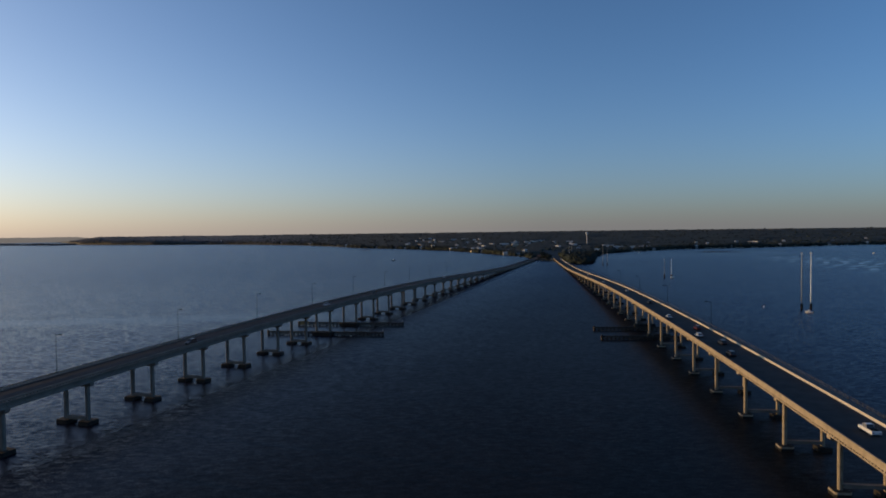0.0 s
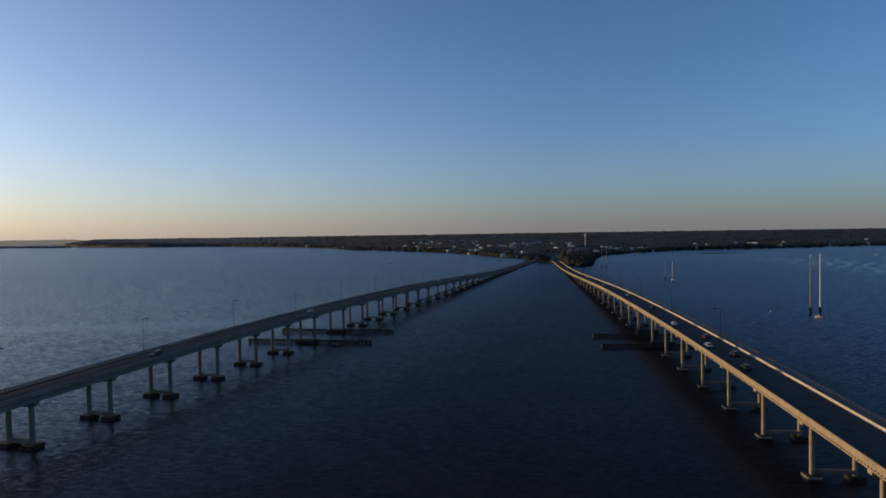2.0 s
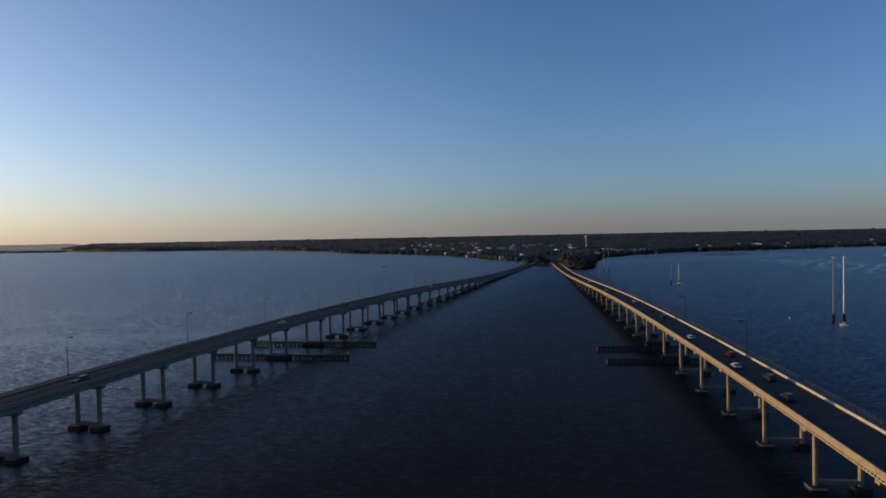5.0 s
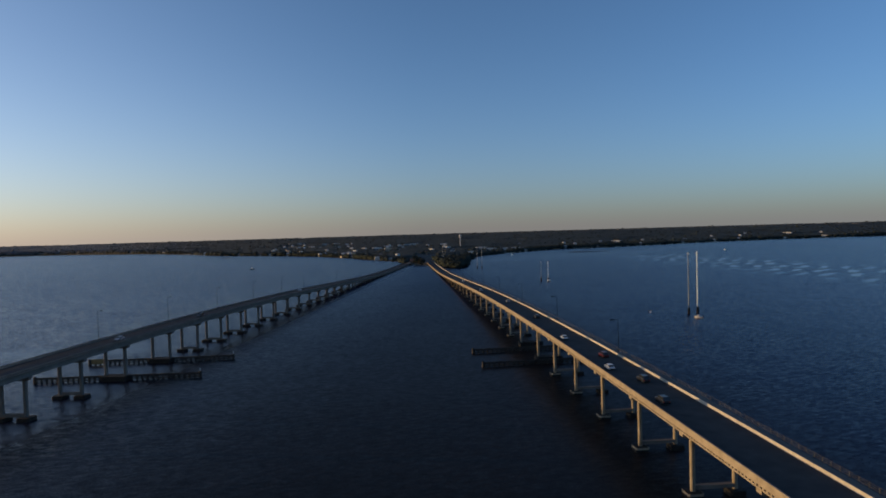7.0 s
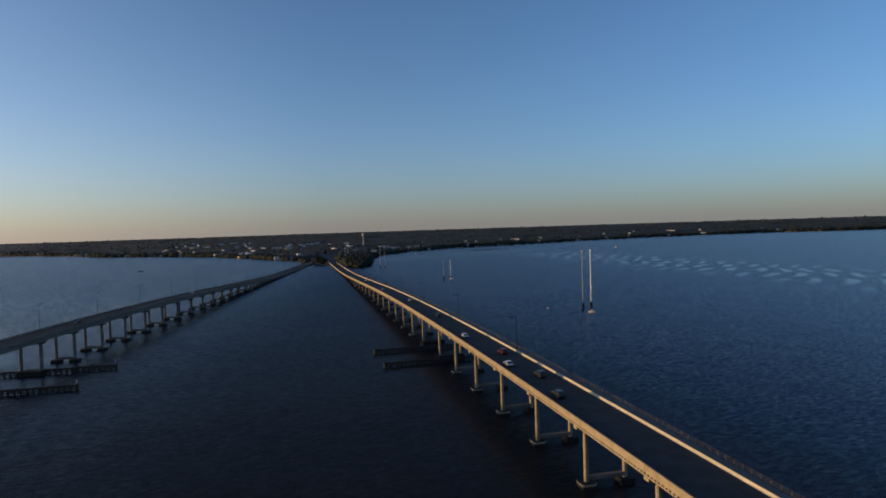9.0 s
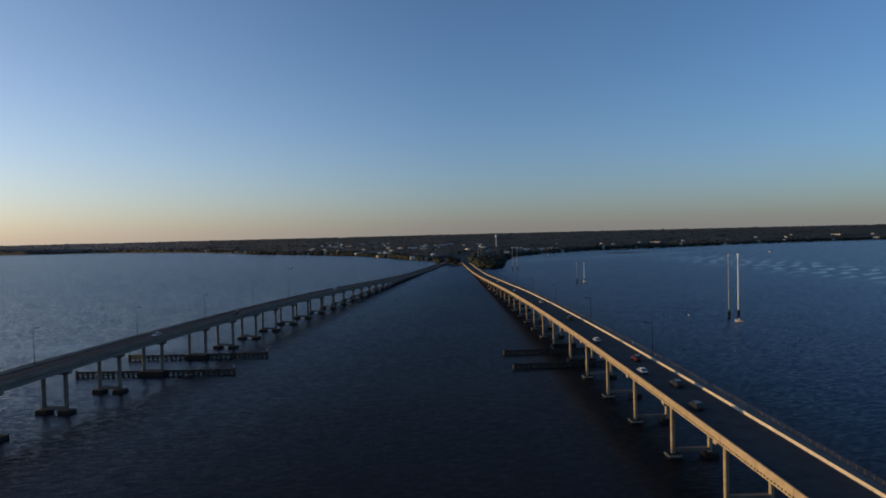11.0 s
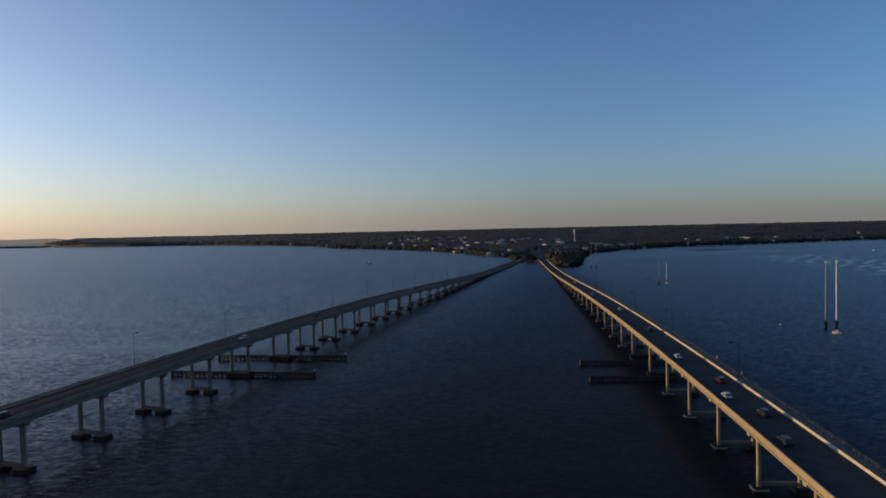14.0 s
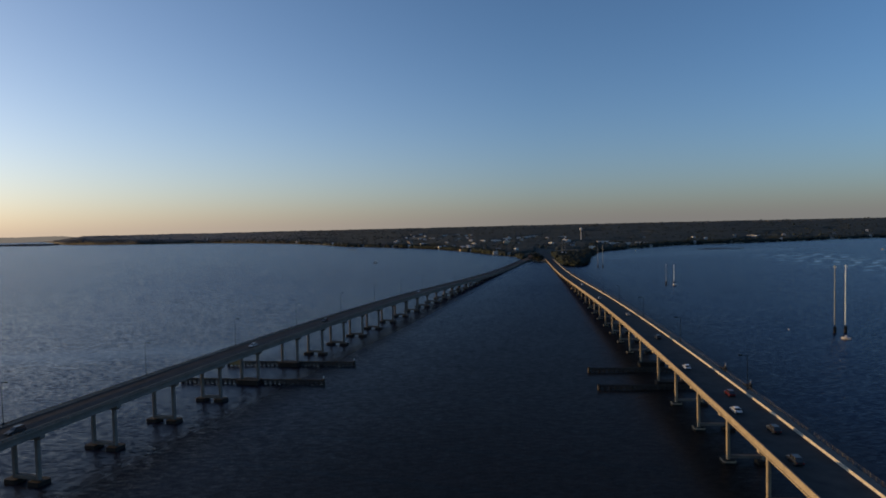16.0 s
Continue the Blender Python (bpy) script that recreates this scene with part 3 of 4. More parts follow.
def build_bridge(line, label, near, far, road, cols, girders, girder_h, face_mat, colw, foot, barrier=None, rail_o=None):
    bridge = tagged(new("bridge"), label, "bridge", group="bridges")
    L = line.step
    slab = mesh_of("slab", face_mat, lambda bm: add_box(bm, 0.02, L - 0.02, -max(near, far) + 0.004, -min(near, far) - 0.34 * (barrier is not None), -0.26, -0.05))
    top = mesh_of("roadway", ASPHALT, lambda bm: add_box(bm, 0.0, L, -road[1], -road[0], -0.055, 0.0))
    inward = 0.32 if far > near else -0.32
    par_near = mesh_of("parapet", face_mat, parapet_mesh, -near, -near - inward, L, *((0.85, -0.02, 0.14) if barrier is None else (1.0, -0.95, -0.66)))
    girder = mesh_of("girder", face_mat, girder_mesh, L, girder_h)
    pieces = [("slab", slab), ("roadway", top), ("parapet", par_near)]
    if barrier is None:
        pieces.append(("parapet", mesh_of("parapet", face_mat, parapet_mesh, -far, -far + inward, L, 0.7, -0.02, 0.12)))
    else:
        b0, b1 = barrier
        pieces.append(("barrier", mesh_of("barrier", PALE_CONCRETE, lambda bm: add_prism(bm, [(-b0, -0.02), (-b0 - 0.10, 0.12), (-b0 - 0.16, 0.6), (-b1 + 0.02, 0.6), (-b1, -0.02)], 0.03, L - 0.03))))
        pieces.append(("walkway", mesh_of("walkway", GREY_CONCRETE, lambda bm: add_box(bm, 0.02, L - 0.02, -far, -b1 - 0.003, -0.05, 0.10))))
    ro = rail_o
    lift = 0.10 if barrier else 0.7
    tall = 1.1 if barrier else 0.28
    rails = mesh_of("railing", RAIL_STEEL if barrier else DARK_STEEL, lambda bm: [add_box(bm, 0.05, L - 0.05, -ro - 0.025, -ro + 0.025, lift + tall * q - (0.04 if barrier else 0.05), lift + tall * q) for q in ((0.4, 0.7, 1.0) if barrier else (0.35, 0.68, 1.0))])
    pieces.append(("railing", rails))
    posts_in_span = 13
    post = mesh_of("rail_post", RAIL_STEEL if barrier else DARK_STEEL, lambda bm: add_prism(bm, [(-0.05, 0), (0.05, 0), (0.04, tall), (-0.04, tall)], -0.05, 0.05))
    many = mesh_of("rail_posts", RAIL_STEEL if barrier else DARK_STEEL, lambda bm: [add_box(bm, (i + 0.5) * L / posts_in_span - 0.05, (i + 0.5) * L / posts_in_span + 0.05, -ro - 0.045, -ro + 0.045, lift - 0.02, lift + tall - 0.03) for i in range(posts_in_span)])
    for k in range(line.first, line.last):
        m = line.span_pose(k)
        for name, me in pieces:
            place(name, me, bridge, m)
        for o in girders:
            place("girder", girder, bridge, m @ Matrix.Translation((0, -o, -0.262)))
        if -2 <= k < 18:
            for i in range(posts_in_span):
                place("rail_post", post, bridge, m @ Matrix.Translation(((i + 0.5) * L / posts_in_span, -ro, lift - 0.02)))
        else:
            tagged(place("rail_posts", many, bridge, m), kind="stuff")
    # piers
    c0, c1 = min(cols), max(cols)
    cap_lo, cap_hi = min(near, far) + 0.25, max(near, far) - 0.25
    for k in range(line.first, line.last + 1):
        s = line.s(k)
        under = -0.262 - girder_h
        zc = line.z(s) + under
        base = line.pose_at(s)
        base.translation.z = 0.0
        bm = bmesh.new()
        out = [(-cap_lo, zc), (-cap_lo, zc - 0.7), (-c0 + 1.1, zc - 1.25), (-c1 - 1.1, zc - 1.25), (-cap_hi, zc - 0.7), (-cap_hi, zc)]
        add_prism(bm, out, -0.75, 0.75)
        cap = part("pier_cap", bm, face_mat, bridge)
        cap.matrix_basis = base
        main = k in (6, 7)
        low = zc < 5.5
        w = 0.8 if low else colw
        for o in (tuple(c0 + (c1 - c0) * i / 3 for i in range(4)) if low else cols):
            bm = bmesh.new()
            chamfered(bm, -w / 2, w / 2, -o - w / 2, -o + w / 2, -1.5 if low else 1.0, zc - 1.24, 0.18)
            part("column", bm, face_mat, cap)
            if low:
                continue
            if not main:
                bm = bmesh.new()
                chamfered(bm, -foot / 2, foot / 2, -o - foot / 2, -o + foot / 2, -1.5, 0.65, 0.35)
                part("footing", bm, STAIN_SHADE, cap, "tide-stained concrete footing")
                bm = bmesh.new()
                chamfered(bm, -foot / 2 + 0.03, foot / 2 - 0.03, -o - foot / 2 + 0.03, -o + foot / 2 - 0.03, 0.65, 1.12, 0.36)
                # only the sunlit rims stay pale; the others have shade in their colour
                part("footing_rim", bm, face_mat if barrier and o < 5 else STAIN_SHADE, cap)
                bm = bmesh.new()
                chamfered(bm, -foot / 2 + 0.1, foot / 2 - 0.1, -o - foot / 2 + 0.1, -o + foot / 2 - 0.1, 1.12, 1.15, 0.4)
                # dark plate painting the top as the low sun leaves it
                part("footing_top", bm, STAIN_SHADE, cap)
        if main:
            bm = bmesh.new()
            chamfered(bm, -2.4, 2.4, -c1 - 1.1, -c0 + 1.1, -1.5, 2.0, 0.5)
            part("footing", bm, STAIN_SHADE, cap, "large tide-stained footing beside the channel")
        elif not low:
            bm = bmesh.new()
            add_box(bm, -0.55, 0.55, -c1 + colw / 2 + 0.01, -c0 - colw / 2 - 0.01, *((1.15, 2.1) if barrier is None else (1.6, 2.3)))
            part("tie_beam", bm, GREY_CONCRETE, cap)
    return bridge


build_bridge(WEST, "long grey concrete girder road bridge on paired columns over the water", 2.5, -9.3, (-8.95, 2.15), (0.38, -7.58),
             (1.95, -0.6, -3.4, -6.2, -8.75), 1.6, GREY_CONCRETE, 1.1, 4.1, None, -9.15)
build_bridge(EAST, "long pale concrete road bridge with a walkway in low sunlight", -2.0, 12.7, (-1.66, 10.0), (0.5, 9.3),
             (-0.9, 1.2, 3.6, 6.2, 8.9, 11.7), 0.85, CONCRETE, 0.88, 3.4, (10.0, 10.35), 12.55)


# ---- street lamps on the bridges ----
def street_lamp(label, height, arm):
    lamp = tagged(new("street_lamp"), label, "street lamp", group="street lamps on the bridges")
    bm = bmesh.new()
    chamfered(bm, -0.22, 0.22, -0.22, 0.22, 0, 0.35, 0.05)
    part("base", bm, DARK_STEEL, lamp)
    bm = bmesh.new()
    add_ring(bm, [(0.3, 0.11), (height * 0.5, 0.085), (height, 0.06)], 10)
    part("pole", bm, DARK_STEEL, lamp)
    bm = bmesh.new()
    add_prism(bm, [(-0.05, height - 0.12), (0.05, height - 0.12), (0.05, height), (-0.05, height)], -0.1, arm)
    part("arm", bm, DARK_STEEL, lamp)
    bm = bmesh.new()
    add_prism(bm, [(-0.26, height - 0.12), (0.26, height - 0.12), (0.2, height + 0.16), (-0.2, height + 0.16)], arm - 0.1, arm + 0.95)
    head = part("luminaire", bm, DARK_STEEL, lamp)
    box_part("lens", LAMP_GLASS, head, [(arm, arm + 0.6, -0.14, 0.14, height - 0.16, height - 0.121)])
    return lamp


lamp_w = street_lamp("tall dark metal street lamp on the grey bridge parapet", 11.3, 1.3)
lamp_e = street_lamp("tall dark metal street lamp beside the bridge walkway", 10.2, 1.6)
first = True
for line, lamp, o, s0, ds, turn, up in ((WEST, lamp_w, -9.05, -1.5 - 51.8, 51.8, -90, 0.66), (EAST, lamp_e, 12.2, 98.5, 73.5, 90, 0.1)):
    first = True
    s = s0
    while s < 900:
        m = line.pose_at(s, o, up) @ pose(0, 0, 0, 0, 0, turn)
        if first:
            lamp.matrix_basis = m
            first = False
        else:
            copy_thing(lamp, m)
        s += ds


# ---- timber fenders at the navigation channel ----
def fender(line, s0, s1, o0, o1, label, marker=False):
    """A wall of driven timber piles with horizontal wales, from offset o0 to o1."""
    thing = tagged(new("fender"), label, "fender", group="channel fenders")
    a, b = line.at(s0, o0), line.at(s1, o1)
    a.z = b.z = 0.0
    d = b - a
    length, turn = d.length, math.degrees(math.atan2(d.y, d.x))
    thing.matrix_basis = pose(a.x, a.y, 0, 0, 0, turn)
    pile = mesh_of("post", TIMBER, lambda bm: add_ring(bm, [(-1.5, 0.42), (1.95, 0.38), (2.1, 0.28)], 8))
    c = int(length / 2.0)
    for i in range(c + 1):
        x = i * length / c
        lean = 0.12 * math.sin(i * 2.7)
        place("post", pile, thing, pose(x, 0.0, lean, 1.2 * math.sin(i * 1.9), 1.0 * math.cos(i * 2.3), 40 * i))
    for z in (0.4, 1.2, 1.7):
        for y in (-0.62, 0.42):
            box_part("wale", TIMBER, thing, [(-0.3, length + 0.3, y, y + 0.2, z, z + 0.3)])
    for x in (-0.5, length + 0.1):
        bm = bmesh.new()
        add_ring(bm, [(-1.5, 0.6), (2.3, 0.55), (2.55, 0.4)], 9, x, 0)
        part("dolphin", bm, TIMBER, thing)
    if marker:
        box_part("end_panel", OCHRE, thing, [(0.6, 5.6, -0.86, -0.63, 0.4, 2.6)], "ochre boarded end panel")
    box_part("marker_post", WHITE_WALL, thing, [(length - 0.05, length + 0.25, -0.15, 0.15, 2.55, 3.7)], "small white marker post")
    return thing


fender(WEST, 151.6, 159.3, -34.0, 28.6, "row of dark timber fender piles beside the grey bridge channel")
fender(WEST, 184.6, 193.5, -34.0, 27.2, "row of dark timber fender piles with ochre end boards", True)
fender(EAST, 152.2, 154.0, -23.0, 33.0, "row of dark timber fender piles under the sunlit bridge")
fender(EAST, 180.4, 182.0, -23.4, 33.0, "row of dark timber fender piles under the sunlit bridge")


# ---- power poles standing in the water ----
def power_pole(height, thick, mat, label):
    thing = tagged(new("power_pole"), label, "power pole", group="power poles in the water")
    bm = bmesh.new()
    add_ring(bm, [(-1.5, 0.45 * thick), (height * 0.5, 0.38 * thick), (height, 0.26 * thick)], 12)
    part("shaft", bm, mat, thing)
    bm = bmesh.new()
    add_ring(bm, [(-1.5, 0.8), (3.2, 0.8), (3.6, 0.55)], 12)
    part("collar", bm, STAIN_SHADE, thing, "dark tide-stained collar")
    bm = bmesh.new()
    add_prism(bm, [(-0.09, height - 1.2), (0.09, height - 1.2), (0.07, height - 1.0), (-0.07, height - 1.0)], -1.5, 1.5)
    arm = part("cross_arm", bm, STEEL, thing)
    for x in (-1.4, 1.4):
        bm = bmesh.new()
        add_ring(bm, [(height - 1.0, 0.05), (height - 0.9, 0.13), (height - 0.75, 0.07), (height - 0.65, 0.13), (height - 0.5, 0.05)], 8, x, 0)
        part("insulator", bm, LAMP_GLASS, arm)
    return thing


def work_platform(x, y, size=1.0):
    thing = tagged(new("pole_platform"), "small white concrete platform at the foot of a power pole", "platform", group="pole platforms")
    bm = bmesh.new()
    chamfered(bm, -3.0, 3.0, -1.7, 1.7, 0.55, 1.6, 0.5)
    part("deck", bm, WHITE_WALL, thing)
    box_part("kerb", WHITE_WALL, thing, [(-2.4, 2.4, -1.3, -1.0, 1.6, 2.0), (-2.4, 2.4, 1.0, 1.3, 1.6, 2.0)])
    for px in (-2.3, 2.3):
        for py in (-1.1, 1.1):
            bm = bmesh.new()
            add_ring(bm, [(-1.5, 0.25), (0.58, 0.25)], 8, px, py)
            part("post", bm, STAIN_SHADE, thing)
    thing.matrix_basis = pose(x, y, 0, 0, 0, 12) @ Matrix.Diagonal((size, size, 1, 1))
    return thing


PALE_POLE, DARK_POLE = (POLE_MAT, "tall pale galvanised power pole standing in the water"), (GREY_POLE, "tall weathered grey power pole standing in the water")
for h, thick, x, y, look_of in ((37.5, 0.86, 242.5, 411.0, PALE_POLE), (37.5, 0.82, 235.5, 409.5, DARK_POLE), (20.5, 0.7, 246.6, 674.0, PALE_POLE), (20.5, 0.62, 241.4, 680.6, DARK_POLE),
                                (31.0, 0.7, 238.0, 930.0, DARK_POLE), (31.0, 0.7, 244.0, 927.0, DARK_POLE), (31.0, 0.7, 245.0, 1212.0, DARK_POLE), (31.0, 0.7, 248.5, 1205.0, DARK_POLE)):
    power_pole(h, thick, *look_of).matrix_basis = pose(x, y, max(0.0, ground_z(x, y)), 0, 0, 85)
work_platform(246.6, 671.5, 0.6)


# ---- the far shore: roads, buildings, woods ----
def polar(bearing, r):
    return r * math.sin(radians(bearing)), r * math.cos(radians(bearing))


def approach(line, label, near, far, run):
    """The road behind the last pier, on a bank that falls to the ground."""
    s0 = line.s(line.last)
    verts, faces = [], []
    for i in range(13):
        s = s0 + run * i / 12
        c = line.at(s)
        g = ground_z(c.x, c.y)
        z = max(line.z(s0) * (1 - i / 12) + (g + 0.5) * i / 12, g + 0.3) - 0.02
        for o, dz in ((near - 9, -4.5), (near, 0), (far, 0), (far + 9, -4.5)):
            p = line.at(s, o)
            verts.append((p.x, p.y, z + dz))
    for i in range(12):
        for q in range(3):
            faces.append((i * 4 + q, i * 4 + q + 1, i * 4 + q + 5, i * 4 + q + 4))
    faces.append((0, 1, 2, 3))
    me = bpy.data.meshes.new("embankment")
    me.from_pydata(verts, [], faces)
    me.materials.append(SOIL)
    me.materials.append(ASPHALT)
    for i in range(12):
        me.polygons[i * 3 + 1].material_index = 1
    tagged(place("road", me), label, "road", kind="structure")


approach(WEST, "road bank leading inland from the grey bridge", -9.3, 2.5, 420)
approach(EAST, "road bank leading inland from the pale bridge", -2.0, 12.7, 420)


def house(label, w, d, h, wall, roof, storeys=1, hip=0.35, category="house"):
    """Walls with window and door recesses under a pitched roof with eaves; the long side faces -y."""
    thing = tagged(new("house"), label, category, group="shore houses")
    body = box_part("wall", wall, thing, [(-w / 2, w / 2, -d / 2, d / 2, -1.0, h)])
    bm = bmesh.new()
    e, rise = 0.6, d * 0.26
    low = [bm.verts.new(p) for p in ((-w / 2 - e, -d / 2 - e, h - 0.1), (w / 2 + e, -d / 2 - e, h - 0.1), (w / 2 + e, d / 2 + e, h - 0.1), (-w / 2 - e, d / 2 + e, h - 0.1))]
    rim = [bm.verts.new(v.co + Vector((0, 0, 0.25))) for v in low]
    r0, r1 = bm.verts.new((-w / 2 + d * hip, 0, h + rise)), bm.verts.new((w / 2 - d * hip, 0, h + rise))
    bm.faces.new(low[::-1])
    for i in range(4):
        bm.faces.new((low[i], low[(i + 1) % 4], rim[(i + 1) % 4], rim[i]))
    bm.faces.new((rim[0], rim[1], r1, r0))
    bm.faces.new((rim[2], rim[3], r0, r1))
    bm.faces.new((rim[1], rim[2], r1))
    bm.faces.new((rim[3], rim[0], r0))
    part("roof", bm, roof, thing)
    c = max(2, int(w / 4))
    for st in range(storeys):
        z = 0.9 + st * 2.9
        for i in range(c):
            x = -w / 2 + (i + 0.5) * w / c
            box_part("window", WINDOW, thing, [(x - 0.7, x + 0.7, -d / 2 - 0.03, -d / 2 + 0.1, z, z + 1.4)])
    return thing


def block(label, w, d, h, wall):
    """A flat-roofed building with a parapet, rows of windows and a roof unit."""
    thing = tagged(new("building"), label, "building", group="shore buildings")
    box_part("wall", wall, thing, [(-w / 2, w / 2, -d / 2, d / 2, -1.0, h)])
    box_part("roof_edge", PALE_ROOF, thing, [(-w / 2 - 0.2, w / 2 + 0.2, -d / 2 - 0.2, d / 2 + 0.2, h, h + 0.5)])
    box_part("roof_unit", GREY_ROOF, thing, [(-w * 0.15, w * 0.1, -d * 0.1, d * 0.25, h + 0.5, h + 2.2)])
    rows, c = max(1, int(h / 3.2)), int(w / 5)
    for r in range(rows):
        for i in range(c):
            x = -w / 2 + (i + 0.5) * w / c
            box_part("window", WINDOW, thing, [(x - 1.1, x + 1.1, -d / 2 - 0.03, -d / 2 + 0.1, 1.0 + 3.1 * r, 2.5 + 3.1 * r)])
    return thing


rng = random.Random(11)
CLEAR = []        # bearing, distance, half width: sight lines kept open in the woods


def on_road(x, y, spare=0):
    for line, lo, hi in ((WEST, -14, 8), (EAST, -8, 19)):
        w = Vector((x, y)) - line.p0
        if lo - spare < w.dot(line.n) < hi + spare and w.dot(line.d) < line.s(line.last) + 420:
            return True
    return False


def put(thing, bearing, r, turn, first, clear=120):
    x, y = polar(bearing, r)
    m = pose(x, y, ground_z(x, y) + 0.05, 0, 0, -bearing + turn)
    CLEAR.append((bearing, r, 2.5, clear))
    if first:
        thing.matrix_basis = m
        return thing
    return copy_thing(thing, m)


KINDS = [house("white stucco house with a grey shingle roof by the shore", 10, 7, 2.9, WHITE_WALL, GREY_ROOF),
         house("white two-storey house with a white metal roof", 8.5, 7, 5.4, WHITE_WALL, PALE_ROOF, 2),
         house("tan stucco house with a red-brown tile roof", 11, 8, 3.0, TAN_WALL, RED_ROOF),
         house("tan two-storey house with a grey roof among trees", 9, 7.5, 5.4, TAN_WALL, GREY_ROOF, 2),
         block("white flat-roofed waterfront building", 14, 9, 5.0, WHITE_WALL),
         block("long low white commercial building inland", 30, 14, 5.0, WHITE_WALL),
         block("tan flat-roofed apartment building", 20, 12, 9.0, TAN_WALL)]
used = [True] * len(KINDS)


def put_kind(i, bearing, r, turn, clear=120):
    if on_road(*polar(bearing, r), 10):
        return
    put(KINDS[i], bearing, r, turn, used[i], clear)
    used[i] = False


# kind, bearing, distance beyond the waterline (or from the bridge heads when over 1000), turn
KNOWN = [(1, 0.75, 22, 24), (1, 1.15, 60, 10), (2, 2.75, 18, 20), (0, 3.6, 24, -10), (4, 5.8, 22, 4), (6, 6.6, 1880, 6), (0, 6.9, 40, 12), (3, 4.6, 90, 15),
         (5, 5.6, 2120, 5), (5, 8.3, 2420, 8), (5, 8.9, 2500, -6), (5, -1.1, 3150, 0), (5, 2.0, 2950, 6), (5, 1.0, 2900, -4), (4, 2.9, 2800, 3), (5, 6.6, 2300, 2), (4, 7.6, 2380, -8),
         (5, 15.6, 1690, 5), (4, 16.9, 1700, -4), (5, 14.8, 1830, 8), (4, 13.9, 1500, 0), (1, -2.0, 26, 12), (0, -3.4, 24, -6), (2, -4.3, 26, 18), (0, -6.0, 30, 10), (1, -8.8, 30, 0),
         (0, -12.0, 34, 22), (0, -14.5, 34, -12), (1, -19.5, 40, 10), (0, 18.6, 22, 14), (1, 22.1, 26, 20), (0, 24.8, 30, -8), (4, 26.5, 70, 8), (1, 28.4, 36, 12),
         (0, 31.7, 24, 5), (4, 34.2, 46, 10), (1, 36.0, 32, -12), (0, 39.3, 28, 15), (4, 42.0, 30, 6), (5, 44.6, 60, 4), (1, 47.5, 30, 10)]
for kind, b, r, turn in KNOWN:
    put_kind(kind, b, r if r > 1000 else shore(b) + r, turn, 200 if r > 1000 else 34)
# the town behind the bridge heads and single roofs among the inland trees
for i in range(64):
    b = rng.uniform(-4.5, 13)
    put_kind(rng.choice((0, 1, 1, 3, 2, 4, 1)), b, max(shore(b) + 70, 1190) + 1300 * rng.random() ** 1.4, rng.uniform(-50, 50), 75)
for i in range(16):
    b = rng.uniform(17, 47)
    put_kind(rng.choice((0, 1, 5)), b, shore(b) + rng.uniform(150, 700), rng.uniform(-30, 30), 110)


def red_roof_hotel():
    thing = tagged(new("building"), "low brown building with a red-brown roof between the bridge ends", "building")
    box_part("wall", BARK, thing, [(-9, 9, -6, 6, -1, 4.0)])
    bm = bmesh.new()
    add_prism(bm, [(-7, 3.9), (7, 3.9), (7, 4.3), (1.0, 7.2), (-1.0, 7.2), (-7, 4.3)], -10, 10)
    part("roof", bm, RED_ROOF, thing)
    for i in range(4):
        box_part("window", WINDOW, thing, [(-8.0 + 4.4 * i, -6.2 + 4.4 * i, -6.03, -5.9, 1.0, 2.8)])
    x, y = polar(9.1, 1130)
    thing.matrix_basis = pose(x, y, ground_z(x, y), 0, 0, -20)
    CLEAR.append((9.1, 1130, 12, 200))


red_roof_hotel()


def water_tower():
    thing = tagged(new("water_tower"), "white water tower with a rounded tank above the trees", "water tower")
    bm = bmesh.new()
    add_ring(bm, [(30.0, 1.7), (31.2, 3.2), (33.0, 4.4), (35.5, 4.9), (38.0, 4.4), (40.2, 2.9), (41.2, 0.6)], 20)
    part("tank", bm, PALE_ROOF, thing)
    bm = bmesh.new()
    add_ring(bm, [(-1, 3.4), (2.5, 2.2), (6, 1.6), (26, 1.5), (30.1, 1.75)], 16)
    part("pedestal", bm, PALE_ROOF, thing)
    bm = bmesh.new()
    add_ring(bm, [(41.1, 0.5), (41.6, 0.5), (41.7, 0.1), (43.2, 0.06)], 8)
    part("vent", bm, STEEL, thing)
    thing.matrix_basis = pose(465, 2017, ground_z(465, 2017)) @ Matrix.Diagonal((0.75, 0.75, 1, 1))
    CLEAR.append((math.degrees(math.atan2(465, 2017)), 2017, 6, 100))


water_tower()


